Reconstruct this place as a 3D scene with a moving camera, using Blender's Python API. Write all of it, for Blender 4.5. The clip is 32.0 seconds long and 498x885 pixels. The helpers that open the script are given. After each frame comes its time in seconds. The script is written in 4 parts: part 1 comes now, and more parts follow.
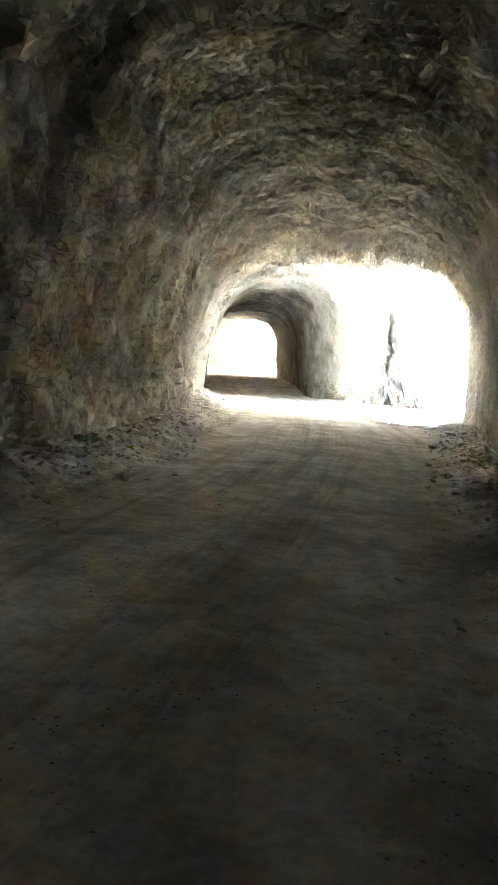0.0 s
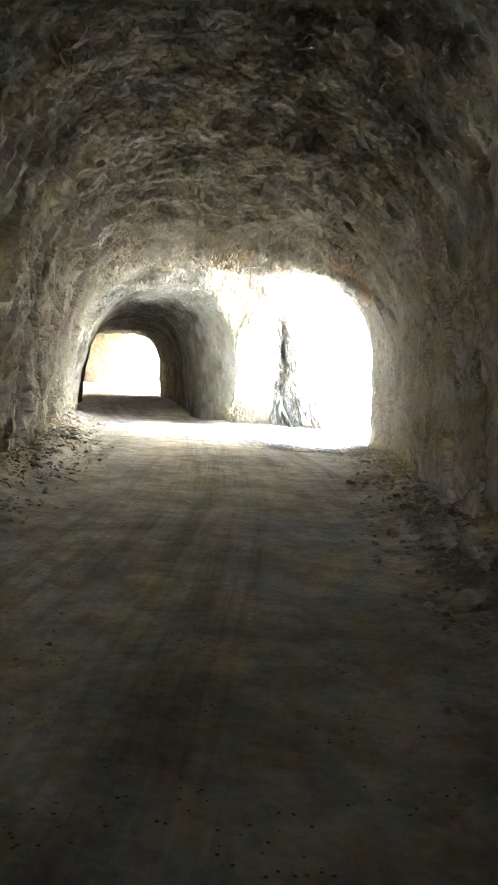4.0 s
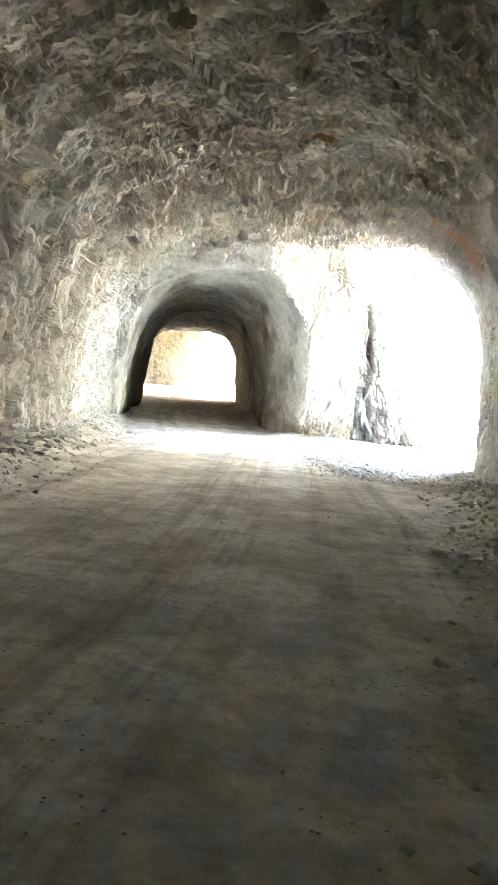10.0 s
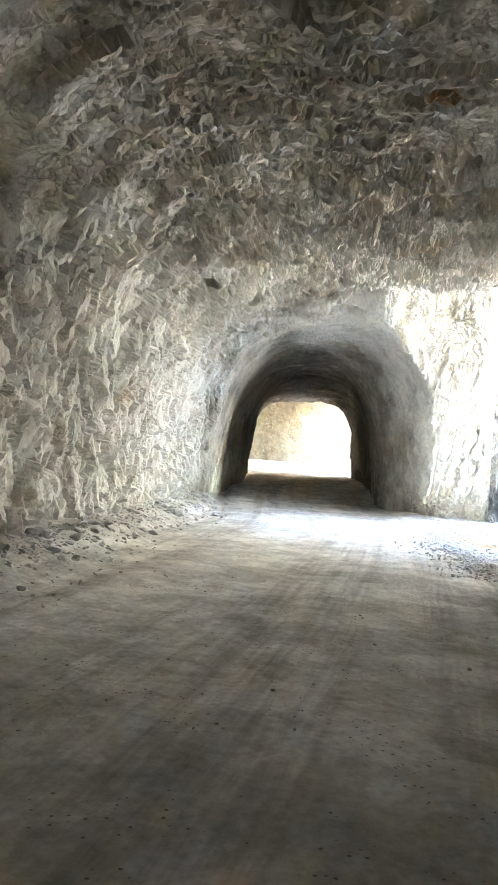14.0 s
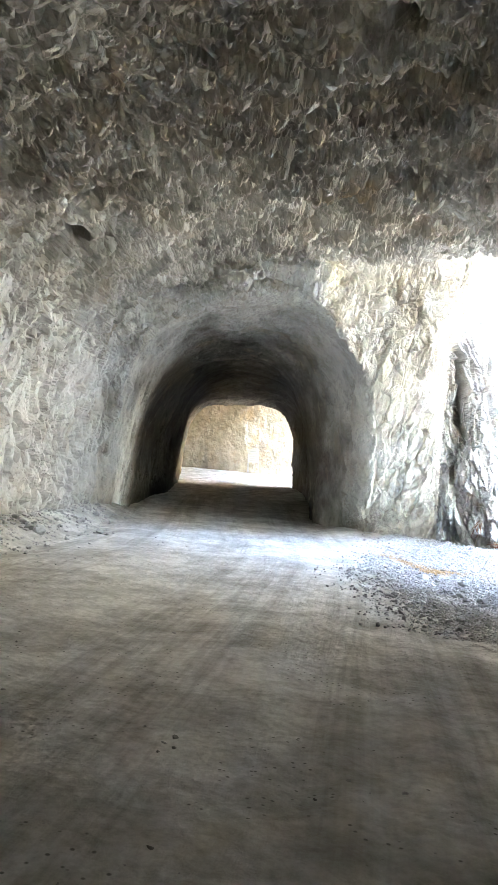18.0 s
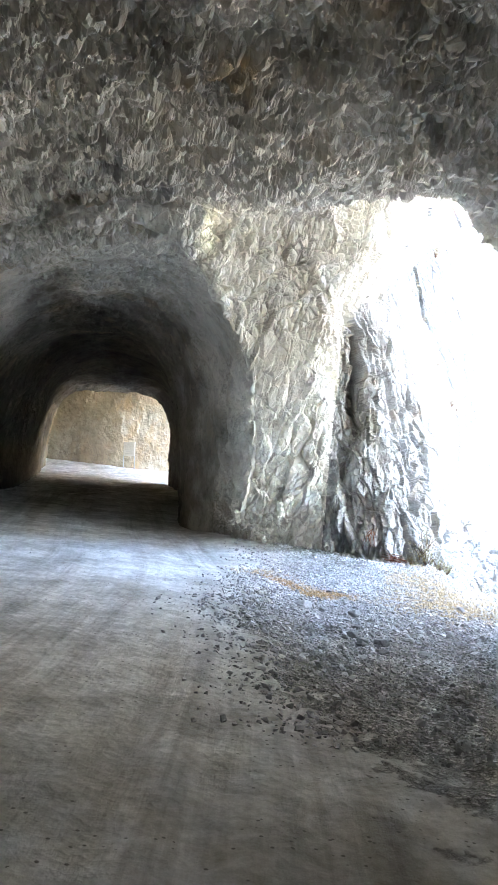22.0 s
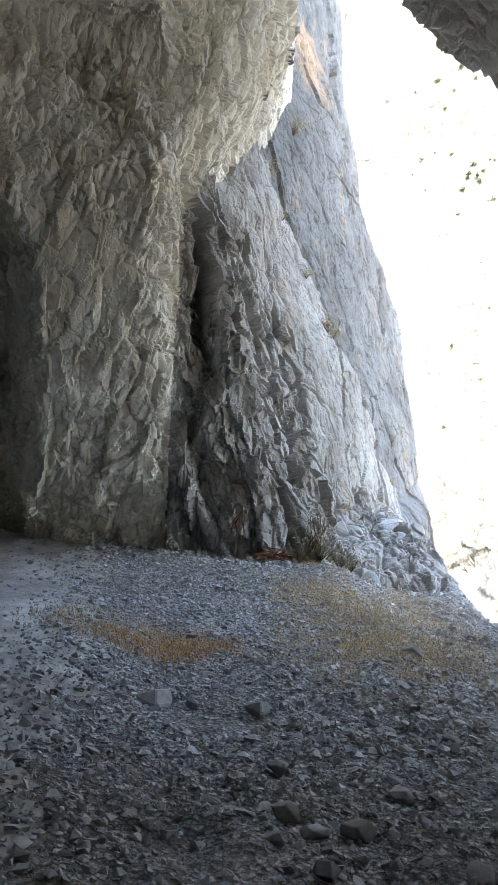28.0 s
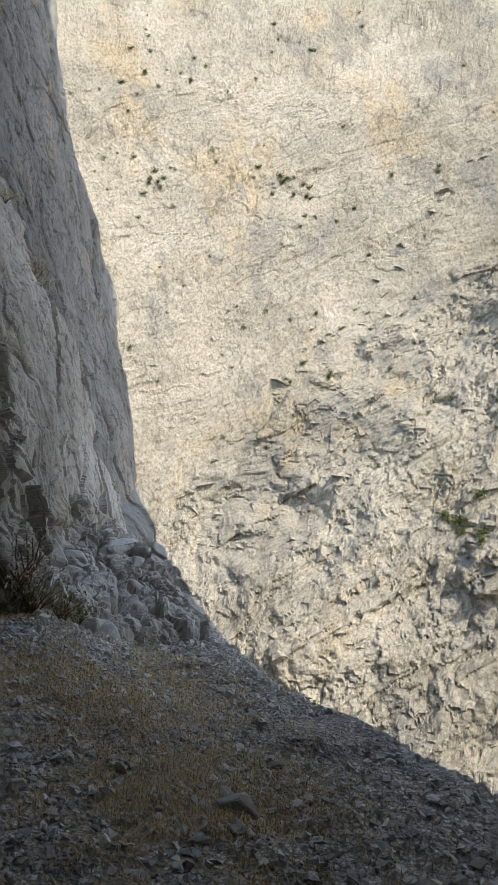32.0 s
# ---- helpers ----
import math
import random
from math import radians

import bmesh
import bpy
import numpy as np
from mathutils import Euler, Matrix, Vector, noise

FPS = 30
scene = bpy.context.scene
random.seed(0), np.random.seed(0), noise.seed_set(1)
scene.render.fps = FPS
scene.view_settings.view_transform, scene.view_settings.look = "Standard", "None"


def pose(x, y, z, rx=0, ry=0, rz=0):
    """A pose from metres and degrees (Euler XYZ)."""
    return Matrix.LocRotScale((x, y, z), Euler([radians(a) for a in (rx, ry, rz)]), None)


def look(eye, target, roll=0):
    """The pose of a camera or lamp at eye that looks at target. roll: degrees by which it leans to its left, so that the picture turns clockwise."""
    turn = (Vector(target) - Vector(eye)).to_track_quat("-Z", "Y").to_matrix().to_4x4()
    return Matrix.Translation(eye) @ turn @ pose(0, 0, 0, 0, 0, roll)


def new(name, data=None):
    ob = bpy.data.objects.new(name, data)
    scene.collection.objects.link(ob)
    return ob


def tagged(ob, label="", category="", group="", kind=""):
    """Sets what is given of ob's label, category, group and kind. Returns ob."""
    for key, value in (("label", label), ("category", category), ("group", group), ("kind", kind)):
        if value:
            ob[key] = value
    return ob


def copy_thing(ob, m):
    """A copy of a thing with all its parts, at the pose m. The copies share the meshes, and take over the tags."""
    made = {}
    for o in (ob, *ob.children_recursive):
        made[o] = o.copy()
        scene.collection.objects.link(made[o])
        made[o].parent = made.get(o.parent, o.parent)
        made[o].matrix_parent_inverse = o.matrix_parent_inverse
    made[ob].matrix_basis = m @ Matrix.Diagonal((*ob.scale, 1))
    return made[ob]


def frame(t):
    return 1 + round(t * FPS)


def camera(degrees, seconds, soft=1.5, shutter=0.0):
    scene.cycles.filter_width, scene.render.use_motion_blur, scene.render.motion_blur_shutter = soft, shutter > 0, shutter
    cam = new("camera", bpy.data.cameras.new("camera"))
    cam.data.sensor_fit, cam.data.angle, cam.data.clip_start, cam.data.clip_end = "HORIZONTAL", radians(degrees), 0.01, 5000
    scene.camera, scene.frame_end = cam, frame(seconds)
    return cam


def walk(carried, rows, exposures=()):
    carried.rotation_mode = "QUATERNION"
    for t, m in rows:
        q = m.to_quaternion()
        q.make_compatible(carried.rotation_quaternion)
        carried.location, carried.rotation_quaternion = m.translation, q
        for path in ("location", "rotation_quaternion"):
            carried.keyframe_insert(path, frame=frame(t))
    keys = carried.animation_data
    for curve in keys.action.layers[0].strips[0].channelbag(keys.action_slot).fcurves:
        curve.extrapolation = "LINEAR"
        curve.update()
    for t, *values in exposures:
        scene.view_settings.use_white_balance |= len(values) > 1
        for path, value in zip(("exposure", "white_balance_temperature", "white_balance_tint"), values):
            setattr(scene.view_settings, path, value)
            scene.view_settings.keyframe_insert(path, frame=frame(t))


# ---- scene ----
EXPOSURES = [(0, 9.1, 7600, 10), (2, 8.5, 7600, 10), (4, 8.42, 7600, 10), (9, 8.45, 7400, 10), (14, 7.9, 6900, 10), (19, 7.0, 6800, 10), (23, 6.3, 6600, 10), (27, 5.0, 6800, 10), (28, 4.1, 7100, 10), (30, 2.65, 7600, 10), (31, 2.8, 7800, 10), (32, 2.5, 7900, 10)]
cam = camera(34.397, 32.0)
walk(cam, [
    (0, look((2.657, -0.286, 1.636), (1.593, 3.550, 1.245), 5.20)),
    (0.5, look((2.615, 0.182, 1.645), (1.498, 4.009, 1.323), 4.73)),
    (1, look((2.416, 0.609, 1.611), (1.392, 4.466, 1.347), 5.23)),
    (1.5, look((2.171, 1.051, 1.673), (1.306, 4.949, 1.444), 4.90)),
    (2, look((1.996, 1.554, 1.697), (1.177, 5.464, 1.507), 4.64)),
    (2.5, look((1.817, 2.048, 1.661), (1.106, 5.979, 1.454), 4.80)),
    (3, look((1.787, 2.577, 1.659), (1.156, 6.523, 1.480), 4.13)),
    (3.5, look((1.813, 3.096, 1.716), (1.215, 7.048, 1.549), 3.86)),
    (4, look((1.772, 3.642, 1.700), (1.246, 7.598, 1.436), 4.18)),
    (4.5, look((1.867, 4.179, 1.670), (1.333, 8.134, 1.405), 3.86)),
    (6.5, look((1.916, 6.391, 1.721), (1.367, 10.345, 1.466), 5.64)),
    (7, look((1.777, 6.930, 1.714), (1.235, 10.887, 1.494), 4.79)),
    (7.5, look((1.625, 7.472, 1.743), (0.923, 11.406, 1.555), 4.00)),
    (8, look((1.500, 8.027, 1.696), (0.783, 11.956, 1.462), 3.84)),
    (8.5, look((1.631, 8.556, 1.631), (0.916, 12.485, 1.405), 3.92)),
    (9, look((1.702, 9.073, 1.639), (0.964, 12.995, 1.360), 5.02)),
    (9.5, look((1.773, 9.607, 1.632), (0.998, 13.517, 1.298), 5.62)),
    (10, look((1.862, 10.202, 1.640), (0.842, 14.061, 1.377), 5.82)),
    (10.5, look((1.877, 10.703, 1.641), (0.718, 14.526, 1.440), 6.43)),
    (11, look((1.833, 11.265, 1.640), (0.598, 15.067, 1.503), 6.11)),
    (11.5, look((1.766, 11.841, 1.669), (0.324, 15.571, 1.595), 6.15)),
    (12, look((1.616, 12.314, 1.667), (0.082, 16.008, 1.638), 7.04)),
    (12.5, look((1.509, 12.869, 1.597), (-0.085, 16.538, 1.613), 6.30)),
    (13, look((1.352, 13.374, 1.616), (-0.308, 17.014, 1.639), 6.06)),
    (13.5, look((1.179, 13.818, 1.612), (-0.447, 17.473, 1.629), 5.52)),
    (14, look((1.111, 14.319, 1.571), (-0.516, 17.972, 1.633), 5.01)),
    (14.5, look((1.062, 14.795, 1.577), (-0.435, 18.505, 1.607), 5.81)),
    (15, look((1.108, 15.305, 1.590), (-0.237, 19.072, 1.630), 6.29)),
    (15.5, look((1.195, 15.800, 1.633), (-0.237, 19.533, 1.724), 6.62)),
    (17.5, look((0.867, 17.850, 1.577), (-0.616, 21.565, 1.655), 6.12)),
    (18, look((0.767, 18.324, 1.532), (-0.675, 22.052, 1.666), 5.41)),
    (18.5, look((0.660, 18.794, 1.577), (-0.792, 22.514, 1.807), 5.61)),
    (19, look((0.502, 19.222, 1.567), (-0.862, 22.973, 1.831), 5.77)),
    (19.5, look((0.451, 19.731, 1.524), (-0.921, 23.477, 1.818), 5.75)),
    (20, look((0.359, 20.214, 1.527), (-0.949, 23.987, 1.760), 6.21)),
    (20.5, look((0.315, 20.675, 1.536), (-0.885, 24.484, 1.753), 6.17)),
    (21, look((0.337, 21.146, 1.568), (-0.865, 24.955, 1.797), 6.07)),
    (21.5, look((0.316, 21.562, 1.555), (-0.696, 25.427, 1.749), 7.10)),
    (22, look((0.238, 22.009, 1.541), (-0.688, 25.896, 1.718), 6.73)),
    (22.5, look((0.131, 22.493, 1.558), (-0.973, 26.333, 1.753), 6.38)),
    (23, look((-0.048, 22.990, 1.517), (-1.166, 26.827, 1.683), 6.53)),
    (23.5, look((-0.135, 23.470, 1.492), (-1.240, 27.310, 1.688), 5.73)),
    (24, look((-0.264, 23.961, 1.504), (-1.476, 27.769, 1.672), 5.44)),
    (24.5, look((-0.389, 24.383, 1.502), (-1.626, 28.185, 1.603), 5.71)),
    (26.5, look((-0.652, 26.211, 1.593), (-1.393, 30.142, 1.601), 5.01)),
    (27, look((-0.736, 26.732, 1.585), (-1.197, 30.706, 1.561), 4.56)),
    (27.5, look((-0.805, 27.207, 1.614), (-0.985, 31.203, 1.596), 3.78)),
    (28, look((-0.855, 27.767, 1.636), (-0.871, 31.766, 1.684), 3.69)),
    (28.5, look((-1.007, 28.235, 1.615), (-0.819, 32.230, 1.687), 3.73)),
    (29, look((-1.100, 28.710, 1.576), (-0.737, 32.693, 1.646), 3.06)),
    (29.5, look((-1.181, 29.218, 1.601), (-0.599, 33.175, 1.664), 3.28)),
    (30, look((-1.247, 29.707, 1.591), (-0.409, 33.617, 1.683), 3.45)),
    (30.5, look((-1.145, 30.162, 1.555), (-0.169, 34.038, 1.705), 3.55)),
    (31, look((-1.074, 30.620, 1.563), (0.099, 34.441, 1.706), 4.55)),
    (31.5, look((-1.058, 31.079, 1.569), (0.349, 34.822, 1.665), 4.25)),
    (32, look((-0.912, 31.530, 1.558), (0.626, 35.219, 1.719), 4.30)),
], EXPOSURES)
# ---- light ----
SUN_TO = Vector((0.24, -0.63, 0.74)).normalized()
world = bpy.data.worlds.new("sky")
scene.world = world
world.use_nodes = True
wt = world.node_tree
sky = wt.nodes.new("ShaderNodeTexSky")
sky.sky_type, sky.sun_disc = "NISHITA", False
sky.sun_elevation = math.asin(SUN_TO.z)
sky.sun_rotation = math.atan2(SUN_TO.x, SUN_TO.y)
wt.links.new(sky.outputs[0], wt.nodes["Background"].inputs[0])
wt.nodes["Background"].inputs[1].default_value = 0.15
sun = new("sun", bpy.data.lights.new("sun", "SUN"))
sun.data.energy, sun.data.angle, sun.data.color = 2.0, radians(0.5), (1.0, 0.95, 0.86)
sun.matrix_world = look((0, 0, 60), Vector((0, 0, 60)) - SUN_TO)
scene.cycles.max_bounces, scene.cycles.diffuse_bounces = 14, 12


# ---- numeric noise ----
def hashed(ix, iy, iz, seed):
    """Random numbers in 0..1 for whole-numbered places."""
    h = (ix.astype(np.int64) * 73856093) ^ (iy.astype(np.int64) * 19349663) ^ (iz.astype(np.int64) * 83492791) ^ (seed * 2654435761)
    h = (h & 0xFFFFFFFF).astype(np.uint64)
    h = ((h ^ (h >> np.uint64(16))) * np.uint64(0x45D9F3B)) & np.uint64(0xFFFFFFFF)
    h = ((h ^ (h >> np.uint64(16))) * np.uint64(0x45D9F3B)) & np.uint64(0xFFFFFFFF)
    h = h ^ (h >> np.uint64(16))
    return (h & np.uint64(0xFFFFFF)).astype(np.float64) / 0xFFFFFF


def smooth_noise(p, seed):
    """Value noise in -1..1 at rows of places."""
    i = np.floor(p).astype(np.int64)
    f = p - i
    f = f * f * (3 - 2 * f)
    out = 0
    for a in (0, 1):
        for b in (0, 1):
            for c in (0, 1):
                w = (f[:, 0] if a else 1 - f[:, 0]) * (f[:, 1] if b else 1 - f[:, 1]) * (f[:, 2] if c else 1 - f[:, 2])
                out = out + w * hashed(i[:, 0] + a, i[:, 1] + b, i[:, 2] + c, seed)
    return out * 2 - 1


def fbm(p, octaves, seed):
    out, gain = 0, 1.0
    for n in range(octaves):
        out = out + gain * smooth_noise(p * 2.03 ** n + 17.3 * n, seed + n)
        gain *= 0.5
    return out


def facets(p, seed, slope=0.8):
    """Broken rock: every cell is a flat, tilted face of its own height. Returns the height and how near the joint is."""
    i = np.floor(p).astype(np.int64)
    best, second = np.full(len(p), 9.0), np.full(len(p), 9.0)
    high = np.zeros(len(p))
    for a in (-1, 0, 1):
        for b in (-1, 0, 1):
            for c in (-1, 0, 1):
                j0, j1, j2 = i[:, 0] + a, i[:, 1] + b, i[:, 2] + c
                d0 = p[:, 0] - j0 - hashed(j0, j1, j2, seed)
                d1 = p[:, 1] - j1 - hashed(j0, j1, j2, seed + 1)
                d2 = p[:, 2] - j2 - hashed(j0, j1, j2, seed + 2)
                d = d0 * d0 + d1 * d1 + d2 * d2
                near = d < best
                second = np.where(near, best, np.minimum(second, d))
                g = hashed(j0, j1, j2, seed + 3)
                tilt = (np.cos(g * 6.283) * d0 + np.sin(g * 6.283) * d2 + (hashed(j0, j1, j2, seed + 4) - 0.5) * 1.5 * d1) * slope
                high = np.where(near, (hashed(j0, j1, j2, seed + 5) - 0.5) + tilt, high)
                best = np.where(near, d, best)
    return high, np.sqrt(second) - np.sqrt(best)


def step(a, b, x):
    f = np.clip((x - a) / (b - a), 0, 1)
    return f * f * (3 - 2 * f)


def blend_min(a, b, k):
    h = np.clip(0.5 + 0.5 * (b - a) / k, 0, 1)
    return b + (a - b) * h - k * h * (1 - h)


# ---- materials ----
class Nodes:
    """Short hand for node trees."""

    def __init__(self, name):
        self.m = bpy.data.materials.new(name)
        self.m.use_nodes = True
        self.t = self.m.node_tree
        self.bsdf = self.t.nodes["Principled BSDF"]
        self.where = self.add("ShaderNodeNewGeometry").outputs["Position"]

    def add(self, kind, **values):
        n = self.t.nodes.new(kind)
        for key, value in values.items():
            n.inputs[key.replace("_", " ")].default_value = value
        return n

    def join(self, a, b):
        self.t.links.new(a, b)

    def noise(self, scale, detail=4.0, rough=0.55, vector=None, distortion=0.0):
        n = self.add("ShaderNodeTexNoise", Scale=scale, Detail=detail, Roughness=rough, Distortion=distortion)
        self.join(vector or self.where, n.inputs["Vector"])
        return n.outputs[0]

    def stretched(self, x, y, z, rx=0.0, ry=0.0, rz=0.0):
        """Places turned first and then scaled, so that grain can run any way."""
        n, s = self.add("ShaderNodeMapping"), self.add("ShaderNodeMapping")
        n.inputs["Rotation"].default_value = (radians(rx), radians(ry), radians(rz))
        s.inputs["Scale"].default_value = (x, y, z)
        self.join(self.where, n.inputs["Vector"])
        self.join(n.outputs[0], s.inputs["Vector"])
        return s.outputs[0]

    def cells(self, scale, vector=None, feature="F1", out="Distance"):
        n = self.add("ShaderNodeTexVoronoi", Scale=scale)
        n.feature = feature
        self.join(vector or self.where, n.inputs["Vector"])
        return n.outputs[out]

    def ramp(self, fac, *stops):
        n = self.add("ShaderNodeValToRGB")
        while len(n.color_ramp.elements) < len(stops):
            n.color_ramp.elements.new(0.5)
        for e, (at, c) in zip(n.color_ramp.elements, stops):
            e.position = at
            e.color = (*c, 1) if len(c) == 3 else c
        self.join(fac, n.inputs[0])
        return n.outputs[0]

    def mix(self, fac, a, b, kind="MIX"):
        n = self.add("ShaderNodeMix")
        n.data_type, n.blend_type = "RGBA", kind
        for socket, v in ((n.inputs[0], fac), (n.inputs[6], a), (n.inputs[7], b)):
            if isinstance(v, (int, float)):
                socket.default_value = v
            elif isinstance(v, tuple):
                socket.default_value = (*v, 1)
            else:
                self.join(v, socket)
        return n.outputs[2]

    def math(self, kind, a, b=0.5):
        n = self.add("ShaderNodeMath")
        n.operation = kind
        for socket, v in ((n.inputs[0], a), (n.inputs[1], b)):
            if isinstance(v, (int, float)):
                socket.default_value = v
            else:
                self.join(v, socket)
        return n.outputs[0]

    def bump(self, height, distance, strength=1.0, under=None):
        n = self.add("ShaderNodeBump", Distance=distance, Strength=strength)
        self.join(height, n.inputs["Height"])
        if under:
            self.join(under, n.inputs["Normal"])
        return n.outputs[0]

    def spot(self, x, y, z, r):
        """1 at a place, fading to 0 at r metres from it, with a ragged edge."""
        d = self.add("ShaderNodeVectorMath")
        d.operation = "DISTANCE"
        self.join(self.where, d.inputs[0])
        d.inputs[1].default_value = (x, y, z)
        edge = self.math("MULTIPLY", self.noise(2.2, 4), 1.1)
        return self.ramp(self.math("SUBTRACT", self.math("SUBTRACT", 1.35, self.math("DIVIDE", d.outputs["Value"], r)), edge), (0.1, (0, 0, 0)), (0.42, (1, 1, 1)))

    def done(self, colour, rough, normal=None):
        for value, key in ((colour, "Base Color"), (rough, "Roughness")):
            if isinstance(value, (int, float)):
                self.bsdf.inputs[key].default_value = value
            elif isinstance(value, tuple):
                self.bsdf.inputs[key].default_value = (*value, 1)
            else:
                self.join(value, self.bsdf.inputs[key])
        if normal:
            self.join(normal, self.bsdf.inputs["Normal"])
        self.bsdf.inputs["Specular IOR Level"].default_value = 0.1
        return self.m


def rock_material(name, pale, mid, dark, ochre, ochre_amount, bump=1.0, tall=0.5, spots=(), recess=0.55, grime=1.0, layers=()):
    """Broken limestone: blotches, stains, dirt in the cracks, and a grain that runs up the rock (tall: how stretched it is)."""
    k = Nodes(name)
    lean = k.stretched(1, 1, tall, 14, 10)
    tone = k.ramp(k.noise(0.55, 8, 0.62), (0.3, dark), (0.47, mid), (0.68, pale))
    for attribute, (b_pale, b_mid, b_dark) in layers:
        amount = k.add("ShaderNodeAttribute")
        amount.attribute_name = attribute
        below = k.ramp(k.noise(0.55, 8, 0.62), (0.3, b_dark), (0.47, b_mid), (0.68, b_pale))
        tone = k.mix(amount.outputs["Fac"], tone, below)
    patch = k.ramp(k.noise(2.6, 6, 0.6, lean), (0.33, tuple(1 - grime * d for d in (0.28, 0.29, 0.31))), (0.55, (1, 1, 1)), (0.75, (1.12, 1.12, 1.12)))
    grain = k.ramp(k.noise(17, 8, 0.72, lean), (0.26, tuple(1 - grime * d for d in (0.38, 0.39, 0.41))), (0.50, (1, 1, 1)))
    colour = k.mix(1.0, k.mix(1.0, tone, patch, "MULTIPLY"), grain, "MULTIPLY")
    stain = k.ramp(k.noise(0.9, 6, 0.6, k.stretched(1, 1, 0.5)), (0.62 - ochre_amount, (0, 0, 0)), (0.8 - ochre_amount, (1, 1, 1)))
    colour = k.mix(k.math("MULTIPLY", stain, 0.55), colour, ochre)
    hollow = k.ramp(k.noise(1.9, 5, 0.55, k.stretched(1, 1, 0.6, 20)), (0.60, (0, 0, 0)), (0.66, (1, 1, 1)))
    colour = k.mix(k.math("MULTIPLY", hollow, recess), colour, tuple(0.5 * (a + b) for a, b in zip(dark, ochre)))
    for x, y, z, r, c, amount in spots:
        colour = k.mix(k.math("MULTIPLY", k.spot(x, y, z, r), amount), colour, c)
    bent = k.add("ShaderNodeVectorMath")
    bent.operation = "ADD"
    wobble = k.add("ShaderNodeTexNoise", Scale=2.2, Detail=3.0)
    k.join(k.where, wobble.inputs["Vector"])
    shift = k.add("ShaderNodeVectorMath")
    shift.operation = "SCALE"
    shift.inputs["Scale"].default_value = 0.9
    k.join(wobble.outputs["Color"], shift.inputs[0])
    k.join(lean, bent.inputs[0])
    k.join(shift.outputs[0], bent.inputs[1])
    crack = k.ramp(k.cells(2.4, bent.outputs[0], "DISTANCE_TO_EDGE"), (0.0, (0, 0, 0)), (0.045, (1, 1, 1)))
    fine = k.ramp(k.cells(7.5, bent.outputs[0], "DISTANCE_TO_EDGE"), (0.0, (0, 0, 0)), (0.08, (1, 1, 1)))
    some = k.ramp(k.noise(1.1, 3), (0.42, (0, 0, 0)), (0.58, (1, 1, 1)))
    dirt = k.mix(some, (1.0, 1.0, 1.0), k.mix(1.0, k.mix(0.4 * grime, (1.0, 1.0, 1.0), crack), k.mix(0.22 * grime, (1.0, 1.0, 1.0), fine), "MULTIPLY"))
    colour = k.mix(1.0, colour, dirt, "MULTIPLY")
    n = k.bump(crack, 0.015 * bump, 0.4)
    n = k.bump(k.cells(9, lean), 0.022 * bump, 0.55, n)
    n = k.bump(k.noise(26, 8, 0.62, lean), 0.009 * bump, 0.55, n)
    return k.done(colour, 0.93, n)


# darker tone for rock that faces down
DOWN_TONE = ("facing_down", ((0.64, 0.615, 0.555), (0.43, 0.405, 0.355), (0.19, 0.172, 0.145)))
# painted shade: the rock's colour darkens on the way into the second tunnel
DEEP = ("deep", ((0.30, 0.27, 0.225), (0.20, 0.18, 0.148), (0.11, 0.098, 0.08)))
ROCK = rock_material("limestone", (0.85, 0.835, 0.795), (0.76, 0.745, 0.705), (0.60, 0.58, 0.54), (0.46, 0.34, 0.22), 0.05, 1.2, 0.45, grime=0.7, recess=0.4, layers=(DOWN_TONE,),
                     spots=((1.4, 28.9, 5.3, 1.5, (0.62, 0.37, 0.23), 0.85), (-7.0, 26.5, 2.5, 0.7, (0.46, 0.33, 0.21), 0.6), (-5.2, 20.5, 1.2, 0.8, (0.40, 0.32, 0.23), 0.6),
                            (-0.9, 23.6, 5.9, 0.35, (0.42, 0.25, 0.10), 0.8), (-0.6, 10.3, 5.9, 0.9, (0.55, 0.46, 0.33), 0.8), (-2.5, 30.5, 5.7, 0.8, (0.50, 0.36, 0.20), 0.6)))
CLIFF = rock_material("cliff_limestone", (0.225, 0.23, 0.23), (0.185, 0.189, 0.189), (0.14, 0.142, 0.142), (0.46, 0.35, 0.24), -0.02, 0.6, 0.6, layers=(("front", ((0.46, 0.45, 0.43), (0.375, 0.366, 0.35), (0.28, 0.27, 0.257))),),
                      spots=((0.3, 45.2, 10.5, 1.6, (0.50, 0.33, 0.20), 0.6), (-0.9, 39.5, 1.0, 0.8, (0.33, 0.29, 0.24), 0.6), (-2.3, 36.6, 5.8, 0.9, (0.46, 0.36, 0.22), 0.6)))
PORTAL = rock_material("warm_limestone", (0.86, 0.83, 0.76), (0.77, 0.735, 0.66), (0.60, 0.56, 0.48), (0.50, 0.38, 0.24), 0.04, 1.1, 0.45, grime=0.7, recess=0.3, layers=(DOWN_TONE, DEEP))
# smooth tan gallery rock, the shade under the roof painted into its colour
TAN = rock_material("shaded_tan_limestone", (0.36, 0.30, 0.22), (0.28, 0.228, 0.16), (0.20, 0.16, 0.11), (0.30, 0.21, 0.12), 0.08, 0.6, 0.5)
# inner stretch of the same rock, its lack of light put into the colour
LINING = rock_material("shaded_lining", (0.27, 0.24, 0.195), (0.17, 0.15, 0.12), (0.09, 0.08, 0.065), (0.22, 0.16, 0.10), 0.0, 1.0, 0.8)
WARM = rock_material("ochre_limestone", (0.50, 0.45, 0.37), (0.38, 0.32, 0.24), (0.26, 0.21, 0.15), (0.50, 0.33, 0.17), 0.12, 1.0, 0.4)


